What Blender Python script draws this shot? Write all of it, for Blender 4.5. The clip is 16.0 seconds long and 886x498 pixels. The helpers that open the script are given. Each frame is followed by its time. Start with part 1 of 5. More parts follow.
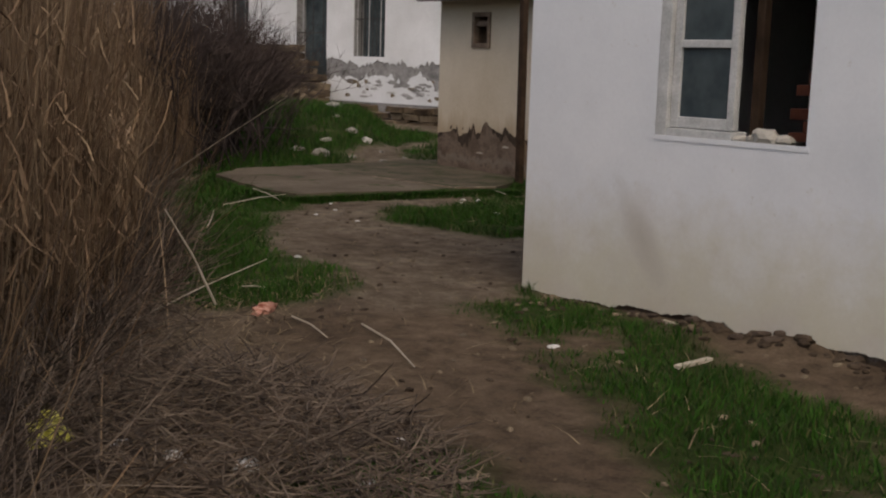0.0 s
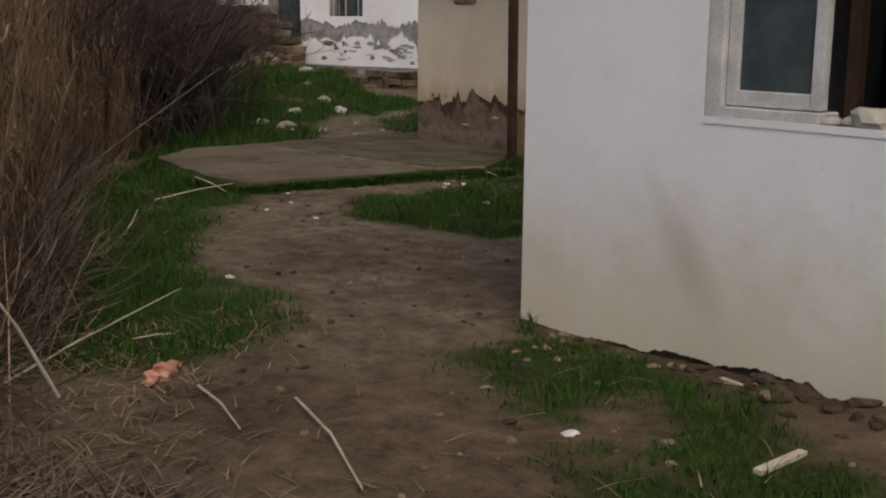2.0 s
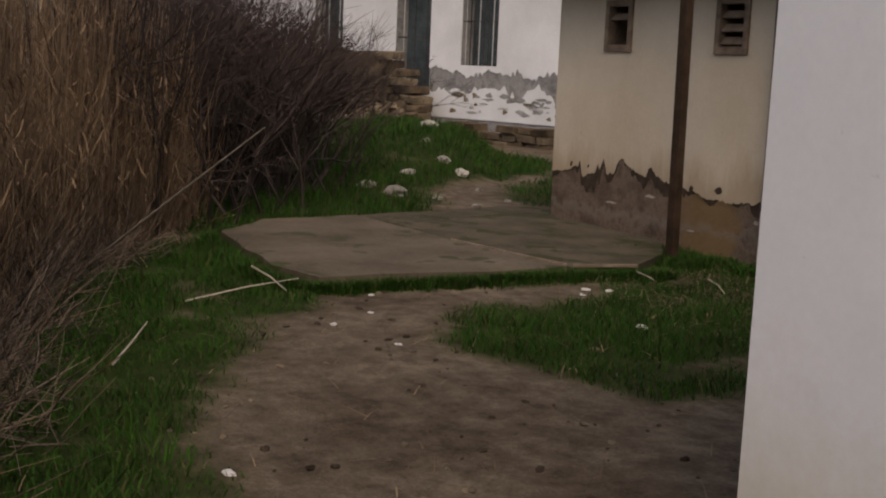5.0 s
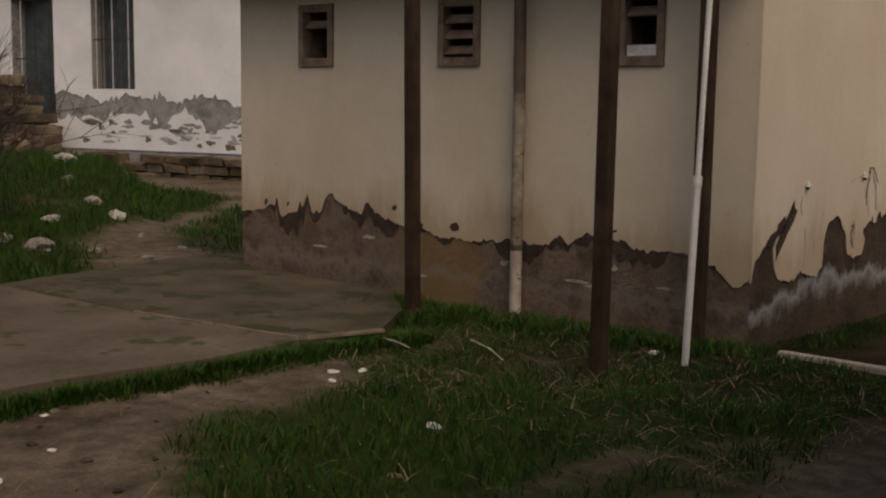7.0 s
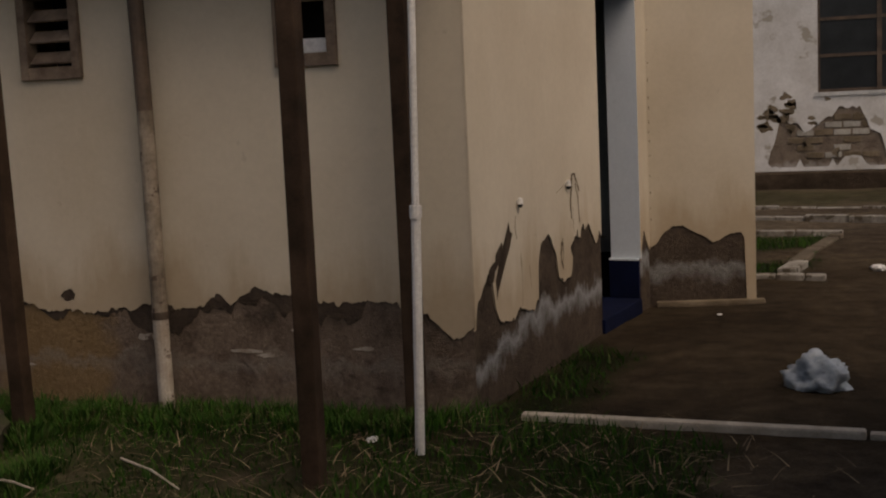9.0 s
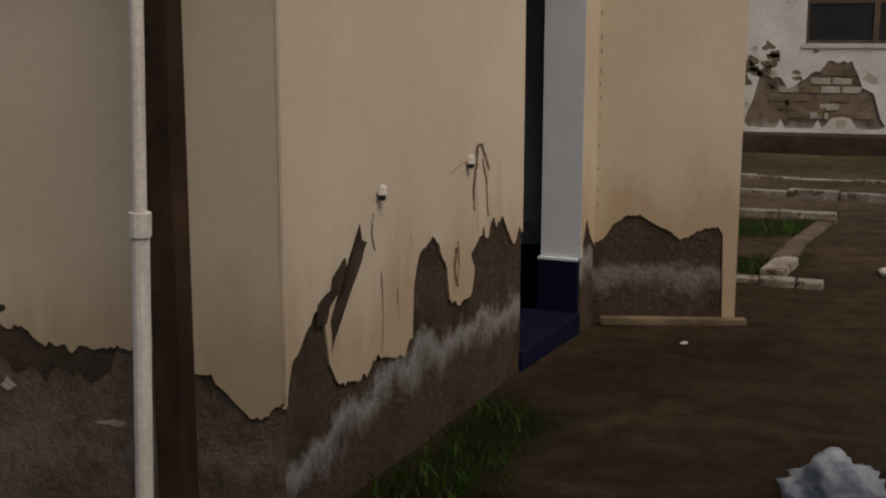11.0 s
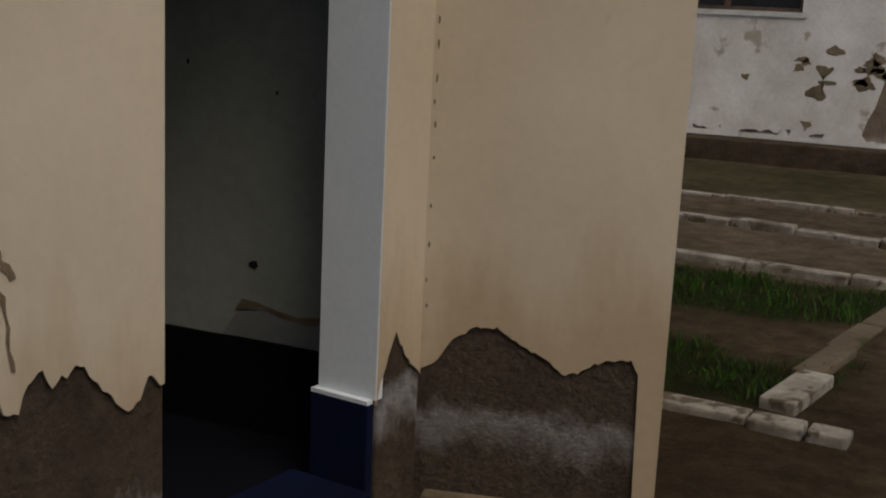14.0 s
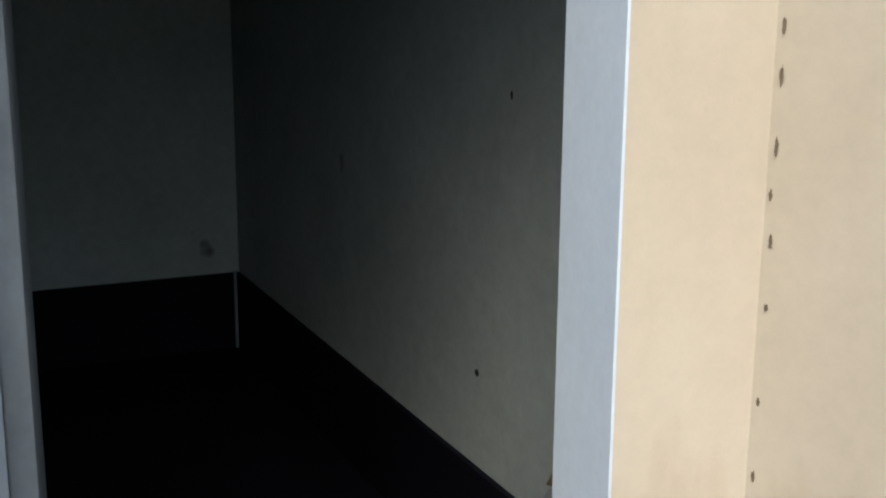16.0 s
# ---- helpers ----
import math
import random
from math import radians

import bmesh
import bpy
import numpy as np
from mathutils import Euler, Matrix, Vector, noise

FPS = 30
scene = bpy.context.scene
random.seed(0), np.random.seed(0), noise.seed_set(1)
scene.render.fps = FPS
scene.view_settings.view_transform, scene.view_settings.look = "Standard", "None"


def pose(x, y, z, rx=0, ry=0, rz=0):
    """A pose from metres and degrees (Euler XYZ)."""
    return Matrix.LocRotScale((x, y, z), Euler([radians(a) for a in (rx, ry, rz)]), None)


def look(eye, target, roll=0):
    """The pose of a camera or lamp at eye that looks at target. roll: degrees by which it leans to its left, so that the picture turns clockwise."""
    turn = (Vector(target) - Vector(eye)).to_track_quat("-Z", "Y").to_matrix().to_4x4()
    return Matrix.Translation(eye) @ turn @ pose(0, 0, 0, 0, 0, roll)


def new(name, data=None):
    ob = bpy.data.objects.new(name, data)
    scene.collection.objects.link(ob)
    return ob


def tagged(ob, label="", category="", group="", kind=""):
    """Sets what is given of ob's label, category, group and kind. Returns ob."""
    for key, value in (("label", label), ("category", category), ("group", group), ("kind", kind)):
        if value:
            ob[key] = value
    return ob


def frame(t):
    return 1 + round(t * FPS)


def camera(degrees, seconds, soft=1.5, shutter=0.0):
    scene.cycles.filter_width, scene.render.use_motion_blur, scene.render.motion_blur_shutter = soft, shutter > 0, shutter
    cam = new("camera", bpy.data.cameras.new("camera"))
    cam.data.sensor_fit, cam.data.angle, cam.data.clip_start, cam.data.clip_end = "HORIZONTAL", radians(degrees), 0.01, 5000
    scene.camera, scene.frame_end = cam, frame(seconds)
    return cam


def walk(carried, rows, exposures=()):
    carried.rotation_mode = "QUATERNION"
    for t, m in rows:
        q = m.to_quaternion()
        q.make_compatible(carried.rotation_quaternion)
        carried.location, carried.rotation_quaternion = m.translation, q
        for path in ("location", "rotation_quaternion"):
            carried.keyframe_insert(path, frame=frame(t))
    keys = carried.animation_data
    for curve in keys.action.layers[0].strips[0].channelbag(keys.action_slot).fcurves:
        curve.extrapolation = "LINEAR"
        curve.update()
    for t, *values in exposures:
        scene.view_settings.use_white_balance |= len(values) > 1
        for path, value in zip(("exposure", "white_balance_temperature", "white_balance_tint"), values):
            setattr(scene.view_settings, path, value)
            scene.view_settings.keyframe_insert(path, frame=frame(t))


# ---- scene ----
# lens and path: seconds, eye, then yaw, pitch and roll in degrees
cam = camera(41.7, 16.0, soft=2.1)
PATH = [
    (0, 2.581, 0.448, 1.504, 50.54, -9.06, 1.74),
    (0.5, 2.152, 0.765, 1.502, 52.25, -10.06, 1.31),
    (1, 1.729, 1.115, 1.522, 53.41, -11.90, -0.46),
    (1.5, 1.338, 1.454, 1.515, 51.14, -11.45, -0.55),
    (2, 1.077, 1.817, 1.504, 50.11, -11.03, 0.61),
    (2.5, 0.751, 2.201, 1.485, 51.04, -10.78, 1.35),
    (3, 0.449, 2.606, 1.471, 54.91, -9.06, 1.59),
    (3.5, 0.106, 2.927, 1.457, 58.12, -8.05, 2.21),
    (6, -2.030, 3.902, 1.493, 52.16, -10.54, 2.28),
    (6.5, -2.505, 4.111, 1.478, 46.39, -10.22, 1.21),
    (7, -2.957, 4.365, 1.466, 38.56, -7.23, 0.77),
    (7.5, -3.377, 4.637, 1.460, 32.67, -5.95, -0.08),
    (8, -3.732, 4.963, 1.477, 28.89, -5.47, -0.52),
    (8.5, -4.051, 5.312, 1.485, 21.65, -6.22, -1.51),
    (9, -4.269, 5.688, 1.473, 17.99, -6.90, -2.63),
    (9.5, -4.429, 6.215, 1.477, 16.58, -7.43, -2.56),
    (10, -4.558, 6.862, 1.449, 12.74, -9.01, -1.66),
    (12.3, -4.305, 9.065, 1.472, 24.24, -10.62, 1.06),
    (12.5, -4.271, 9.220, 1.487, 24.88, -10.55, 0.64),
    (13, -4.122, 9.719, 1.495, 23.78, -10.41, 0.22),
    (13.5, -3.999, 10.232, 1.483, 20.16, -10.39, 1.80),
    (14, -3.964, 10.830, 1.498, 23.82, -11.46, 2.78),
    (14.5, -3.942, 11.400, 1.527, 33.14, -10.26, 2.27),
    (15, -3.984, 11.932, 1.523, 42.20, -9.41, 1.52),
    (15.5, -4.035, 12.472, 1.494, 53.50, -10.11, 1.18),
    (16, -4.110, 12.850, 1.525, 65.00, -12.60, 0.40),
]


def aim(x, y, z, yaw, pitch, roll):
    a, b = radians(yaw), radians(pitch)
    way = Vector((-math.sin(a) * math.cos(b), math.cos(a) * math.cos(b), math.sin(b)))
    eye = Vector((x, y, z))
    return look(eye, eye + way * 2, roll)


EXPOSURES = [(0, 0.62, 6900, 13), (0.5, 0.55, 6950, 14), (1.5, 0.68, 6950, 13), (3.5, 0.66, 7000, 14), (6.2, 0.60, 7600, 18), (7, 0.36, 7750, 16), (8, 0.18, 7750, 16), (10, 0.22, 7800, 17), (12.4, 0.42, 7400, 10),
             (13.0, 0.22, 7300, 11), (14.0, 0.22, 7100, 10), (14.5, 0.62, 6900, 9), (15.0, 0.84, 6600, 8), (15.5, 1.65, 6250, 6), (16, 1.90, 6100, 5)]
walk(cam, [(r[0], aim(*r[1:])) for r in PATH], EXPOSURES)

# ---- light: an overcast day ----
world = bpy.data.worlds.new("world")
scene.world = world
world.use_nodes = True
wt = world.node_tree
sky = wt.nodes.new("ShaderNodeTexSky")
sky.sky_type = "NISHITA"
sky.sun_disc = False
sky.sun_elevation = radians(50)
sky.sun_rotation = radians(123)
sky.air_density = 1.0
sky.dust_density = 4.0
bg = wt.nodes["Background"]
bg.inputs["Strength"].default_value = 0.085
wt.links.new(sky.outputs[0], bg.inputs["Color"])
sun_data = bpy.data.lights.new("sun", "SUN")
sun_data.energy = 0.72
sun_data.angle = radians(30)
sun_data.color = (1.0, 0.95, 0.88)
sun = new("sun", sun_data)
sun.matrix_world = look((6, -4, 13), (0, 0, 0))


# ---- materials ----
def nodes_of(name):
    m = bpy.data.materials.new(name)
    m.use_nodes = True
    nt = m.node_tree
    return m, nt, nt.nodes["Principled BSDF"]


def put(nt, kind, **sockets):
    n = nt.nodes.new(kind)
    for k, val in sockets.items():
        n.inputs[k].default_value = val
    return n


def noise_tex(nt, coord, scale, detail=5.0, rough=0.6):
    n = put(nt, "ShaderNodeTexNoise", Scale=scale, Detail=detail, Roughness=rough)
    nt.links.new(coord, n.inputs["Vector"])
    return n


def ramp(nt, fac, stops):
    r = nt.nodes.new("ShaderNodeValToRGB")
    el = r.color_ramp.elements
    while len(el) < len(stops):
        el.new(0.5)
    for e, (p, c) in zip(el, stops):
        e.position = p
        e.color = (*c, 1) if len(c) == 3 else c
    nt.links.new(fac, r.inputs["Fac"])
    return r


def mix(nt, fac, a, b, mode="MIX"):
    m = nt.nodes.new("ShaderNodeMix")
    m.data_type = "RGBA"
    m.blend_type = mode
    for i, val in ((0, fac), (6, a), (7, b)):
        if hasattr(val, "is_linked"):
            nt.links.new(val, m.inputs[i])
        else:
            m.inputs[i].default_value = val if i == 0 else (*val, 1)
    return m.outputs[2]


def position(nt):
    return nt.nodes.new("ShaderNodeNewGeometry").outputs["Position"]


def bump(nt, bsdf, height, strength, distance=0.01):
    b = put(nt, "ShaderNodeBump", Strength=strength, Distance=distance)
    nt.links.new(height, b.inputs["Height"])
    nt.links.new(b.outputs["Normal"], bsdf.inputs["Normal"])


def surface(name, dark, light, scale=3.0, fine=40.0, rough=0.85, relief=0.4, dist=0.01, metal=0.0, speck=None, grit=0.22):
    """Two colours mixed by a broad and a fine noise, with relief."""
    m, nt, bsdf = nodes_of(name)
    pos = position(nt)
    broad = noise_tex(nt, pos, scale)
    grain = noise_tex(nt, pos, fine, 6.0, 0.7)
    r = ramp(nt, broad.outputs["Fac"], [(0.32, dark), (0.68, light)])
    g = ramp(nt, grain.outputs["Fac"], [(0.3, (1 - grit,) * 3), (0.7, (1 + grit / 2,) * 3)])
    col = mix(nt, 1.0, r.outputs[0], g.outputs[0], "MULTIPLY")
    if speck:
        colour, low, size = speck
        s = noise_tex(nt, pos, size, 3.0)
        f = ramp(nt, s.outputs["Fac"], [(low, (0, 0, 0)), (low + 0.05, (1, 1, 1))])
        col = mix(nt, f.outputs[0], col, colour)
    nt.links.new(col, bsdf.inputs["Base Color"])
    bsdf.inputs["Roughness"].default_value = rough
    bsdf.inputs["Metallic"].default_value = metal
    bsdf.inputs["Specular IOR Level"].default_value = 0.12 if rough > 0.7 else 0.35
    bump(nt, bsdf, grain.outputs["Fac"], relief, dist)
    return m


def strands(name, colours, rough=0.8):
    """Stalks, blades and twigs: every island takes its own tone."""
    m, nt, bsdf = nodes_of(name)
    geo = nt.nodes.new("ShaderNodeNewGeometry")
    step = 1.0 / max(1, len(colours) - 1)
    r = ramp(nt, geo.outputs["Random Per Island"], [(i * step, c) for i, c in enumerate(colours)])
    n = noise_tex(nt, geo.outputs["Position"], 1.3)
    g = ramp(nt, n.outputs["Fac"], [(0.3, (0.65, 0.65, 0.65)), (0.7, (1.25, 1.25, 1.25))])
    nt.links.new(mix(nt, 1.0, r.outputs[0], g.outputs[0], "MULTIPLY"), bsdf.inputs["Base Color"])
    bsdf.inputs["Roughness"].default_value = rough
    bsdf.inputs["Specular IOR Level"].default_value = 0.15
    return m


def cream_material():
    """Cream plaster: large pale and warm clouds, faint dribbles, and ochre damp with a ragged upper limit."""
    m, nt, bsdf = nodes_of("cream_plaster")
    pos = position(nt)
    cloud = noise_tex(nt, pos, 0.9, 4.0, 0.6)
    grain = noise_tex(nt, pos, 30.0, 6.0, 0.7)
    col = ramp(nt, cloud.outputs["Fac"], [(0.3, (0.48, 0.415, 0.315)), (0.7, (0.595, 0.53, 0.42))]).outputs[0]
    tall = put(nt, "ShaderNodeMapping")
    tall.inputs["Scale"].default_value = (3.5, 3.5, 0.8)
    nt.links.new(pos, tall.inputs["Vector"])
    drib = ramp(nt, noise_tex(nt, tall.outputs[0], 1.0, 5.0, 0.65).outputs["Fac"], [(0.52, (0, 0, 0)), (0.75, (0.22, 0.22, 0.22))])
    col = mix(nt, drib.outputs[0], col, (0.43, 0.36, 0.25))
    sep = nt.nodes.new("ShaderNodeSeparateXYZ")
    nt.links.new(pos, sep.inputs[0])
    wob = nt.nodes.new("ShaderNodeMath")
    wob.operation = "MULTIPLY_ADD"
    wob.inputs[1].default_value = -1.1
    nt.links.new(noise_tex(nt, tall.outputs[0], 1.1, 5.0, 0.6).outputs["Fac"], wob.inputs[0])
    nt.links.new(sep.outputs["Z"], wob.inputs[2])
    damp = ramp(nt, wob.outputs[0], [(0.0, (0.62, 0.62, 0.62)), (0.30, (0, 0, 0))])
    col = mix(nt, damp.outputs[0], col, (0.36, 0.265, 0.165))
    spot = ramp(nt, noise_tex(nt, pos, 9.0, 3.0).outputs["Fac"], [(0.70, (0, 0, 0)), (0.76, (0.3, 0.3, 0.3))])
    col = mix(nt, spot.outputs[0], col, (0.33, 0.28, 0.21))
    g = ramp(nt, grain.outputs["Fac"], [(0.3, (0.95, 0.95, 0.95)), (0.7, (1.03, 1.03, 1.03))])
    nt.links.new(mix(nt, 1.0, col, g.outputs[0], "MULTIPLY"), bsdf.inputs["Base Color"])
    bsdf.inputs["Roughness"].default_value = 0.88
    bsdf.inputs["Specular IOR Level"].default_value = 0.12
    relief = nt.nodes.new("ShaderNodeMath")
    nt.links.new(noise_tex(nt, pos, 5.0, 4.0, 0.6).outputs["Fac"], relief.inputs[0])
    nt.links.new(grain.outputs["Fac"], relief.inputs[1])
    bump(nt, bsdf, relief.outputs[0], 0.09, 0.008)
    return m


M_CREAM = cream_material()
M_WHITEWASH = surface("whitewash", (0.62, 0.63, 0.63), (0.76, 0.77, 0.78), 0.9, 30, 0.85, 0.12, 0.005, grit=0.08)
M_JAMB = surface("pale_blue_paint", (0.58, 0.65, 0.71), (0.66, 0.72, 0.77), 2.0, 40, 0.6, 0.08, 0.004, grit=0.06)
# white limewash greyed down: the room's dimness is in the colour
M_ROOM = surface("dimmed_limewash", (0.22, 0.245, 0.228), (0.30, 0.33, 0.31), 1.0, 24, 0.85, 0.15, 0.005, grit=0.12,
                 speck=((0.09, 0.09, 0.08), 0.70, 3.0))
M_NAVY = surface("navy_oil_paint", (0.002, 0.0035, 0.014), (0.004, 0.008, 0.034), 3.0, 60, 0.75, 0.15, 0.004)
# darker copy of the navy paint, with the room's shade in its colour
M_NAVY_SHADE = surface("shaded_navy_oil_paint", (0.0018, 0.002, 0.004), (0.004, 0.0045, 0.009), 3.0, 60, 0.75, 0.15, 0.004)
M_GREYDOOR = surface("grey_door_paint", (0.15, 0.165, 0.17), (0.22, 0.24, 0.245), 4.0, 40, 0.6, 0.15, 0.004, grit=0.1)
M_TIMBER = surface("dark_weathered_timber", (0.022, 0.014, 0.009), (0.062, 0.039, 0.025), 6.0, 90, 0.8, 0.5, 0.006)
M_FRAME = surface("worn_brown_wood", (0.13, 0.095, 0.07), (0.26, 0.20, 0.15), 8.0, 90, 0.75, 0.4, 0.004)
M_GREYFRAME = surface("faded_white_paint", (0.40, 0.41, 0.40), (0.58, 0.59, 0.58), 7.0, 80, 0.7, 0.4, 0.004)
M_RUSTPIPE = surface("rusty_painted_pipe", (0.05, 0.035, 0.025), (0.12, 0.085, 0.06), 5.0, 70, 0.6, 0.3, 0.003)
M_PALEPIPE = surface("chipped_cream_pipe_paint", (0.34, 0.28, 0.22), (0.52, 0.47, 0.40), 9.0, 70, 0.6, 0.3, 0.003,
                     speck=((0.12, 0.08, 0.06), 0.60, 14.0))
M_FLAKEPIPE = surface("mottled_pipe_paint", (0.10, 0.075, 0.052), (0.36, 0.30, 0.23), 7.0, 60, 0.65, 0.3, 0.003, speck=((0.07, 0.045, 0.03), 0.58, 11.0))
M_WHITEPIPE = surface("white_pipe_paint", (0.58, 0.56, 0.52), (0.72, 0.70, 0.66), 6.0, 70, 0.5, 0.2, 0.003)
M_EAVE = surface("grey_sheet_roofing", (0.10, 0.10, 0.095), (0.17, 0.165, 0.155), 2.0, 30, 0.8, 0.3, 0.006)
M_BLOCK = surface("weathered_building_stone", (0.045, 0.034, 0.024), (0.15, 0.112, 0.072), 2.2, 22, 0.95, 0.8, 0.02)
M_DAMP = surface("dark_damp_render", (0.042, 0.031, 0.023), (0.090, 0.067, 0.050), 7.0, 45, 0.95, 0.7, 0.015)
M_STONE = surface("rubble_stone", (0.11, 0.085, 0.055), (0.24, 0.19, 0.13), 3.0, 25, 0.9, 0.8, 0.02)
M_WORNKERB = surface("worn_kerb_limewash", (0.12, 0.10, 0.08), (0.36, 0.345, 0.31), 4.5, 25, 0.9, 0.6, 0.02, speck=((0.09, 0.075, 0.055), 0.56, 6.0))
M_OLDWASH = surface("dirty_whitewash", (0.50, 0.49, 0.46), (0.72, 0.72, 0.71), 1.6, 30, 0.88, 0.2, 0.008, grit=0.12, speck=((0.36, 0.33, 0.28), 0.63, 2.6))
M_PALESTONE = surface("pale_limestone", (0.30, 0.28, 0.24), (0.46, 0.44, 0.39), 4.0, 25, 0.9, 0.6, 0.02)
M_CONCRETE = surface("dusty_concrete", (0.075, 0.060, 0.043), (0.145, 0.118, 0.086), 1.3, 22, 0.95, 0.5, 0.012, speck=((0.050, 0.054, 0.026), 0.60, 2.2))
M_MOSSY = surface("mossy_dirty_concrete", (0.050, 0.043, 0.028), (0.105, 0.088, 0.062), 2.1, 26, 0.95, 0.7, 0.015, speck=((0.042, 0.044, 0.021), 0.55, 3.1))
M_MUD = surface("dark_earth", (0.035, 0.025, 0.017), (0.085, 0.062, 0.043), 3.0, 30, 0.95, 0.9, 0.03)
M_REDBRICK = surface("red_brick", (0.16, 0.055, 0.035), (0.26, 0.10, 0.065), 6.0, 50, 0.9, 0.5, 0.006)
M_ORANGE = surface("faded_orange_cloth", (0.20, 0.055, 0.03), (0.58, 0.33, 0.25), 14.0, 60, 0.8, 0.4, 0.006)
M_YELLOW = surface("yellow_plastic", (0.36, 0.34, 0.05), (0.55, 0.52, 0.10), 9.0, 50, 0.45, 0.2, 0.004)
M_LITTER = surface("scrap_paper", (0.48, 0.47, 0.45), (0.72, 0.71, 0.69), 9.0, 60, 0.7, 0.3, 0.004)
M_PLANK = surface("bleached_plank", (0.30, 0.26, 0.20), (0.46, 0.41, 0.33), 7.0, 70, 0.85, 0.5, 0.004)
M_IRON = surface("dark_iron", (0.02, 0.02, 0.02), (0.05, 0.048, 0.045), 8.0, 60, 0.6, 0.3, 0.003)
M_KNOB = surface("white_porcelain", (0.6, 0.58, 0.54), (0.7, 0.68, 0.63), 9.0, 60, 0.35, 0.1, 0.002)
M_CHIP = surface("old_brown_stain", (0.11, 0.082, 0.055), (0.20, 0.155, 0.105), 9.0, 60, 0.9, 0.2, 0.003)
# near-black: paints the darkness of unlit interiors, and colours small room scars
M_HOLE = surface("indoor_dark_and_scars", (0.012, 0.011, 0.010), (0.03, 0.028, 0.026), 4.0, 40, 0.95, 0.4, 0.01)
M_REED = strands("dry_reed", [(0.10, 0.062, 0.036), (0.22, 0.145, 0.085), (0.13, 0.085, 0.05), (0.30, 0.215, 0.13), (0.16, 0.10, 0.06)])
M_TWIG = strands("bare_twigs", [(0.030, 0.022, 0.019), (0.075, 0.055, 0.046), (0.045, 0.034, 0.029)])
M_BRUSH = strands("brushwood", [(0.035, 0.026, 0.02), (0.12, 0.09, 0.066), (0.06, 0.045, 0.035), (0.17, 0.132, 0.098), (0.045, 0.034, 0.026)])
M_GRASS = strands("green_grass", [(0.012, 0.043, 0.004), (0.026, 0.080, 0.006), (0.017, 0.056, 0.005), (0.034, 0.082, 0.009), (0.010, 0.035, 0.005), (0.085, 0.082, 0.030)])
M_STRAW = strands("dead_straw", [(0.12, 0.085, 0.05), (0.28, 0.215, 0.13), (0.18, 0.13, 0.08), (0.085, 0.06, 0.04)])


def bag_material():
    m, nt, bsdf = nodes_of("pale_blue_plastic_film")
    pos = position(nt)
    n = noise_tex(nt, pos, 11.0)
    r = ramp(nt, n.outputs["Fac"], [(0.35, (0.22, 0.265, 0.30)), (0.65, (0.50, 0.55, 0.58))])
    nt.links.new(r.outputs[0], bsdf.inputs["Base Color"])
    bsdf.inputs["Roughness"].default_value = 0.35
    bsdf.inputs["Transmission Weight"].default_value = 0.15
    bump(nt, bsdf, n.outputs["Fac"], 0.6, 0.02)
    return m


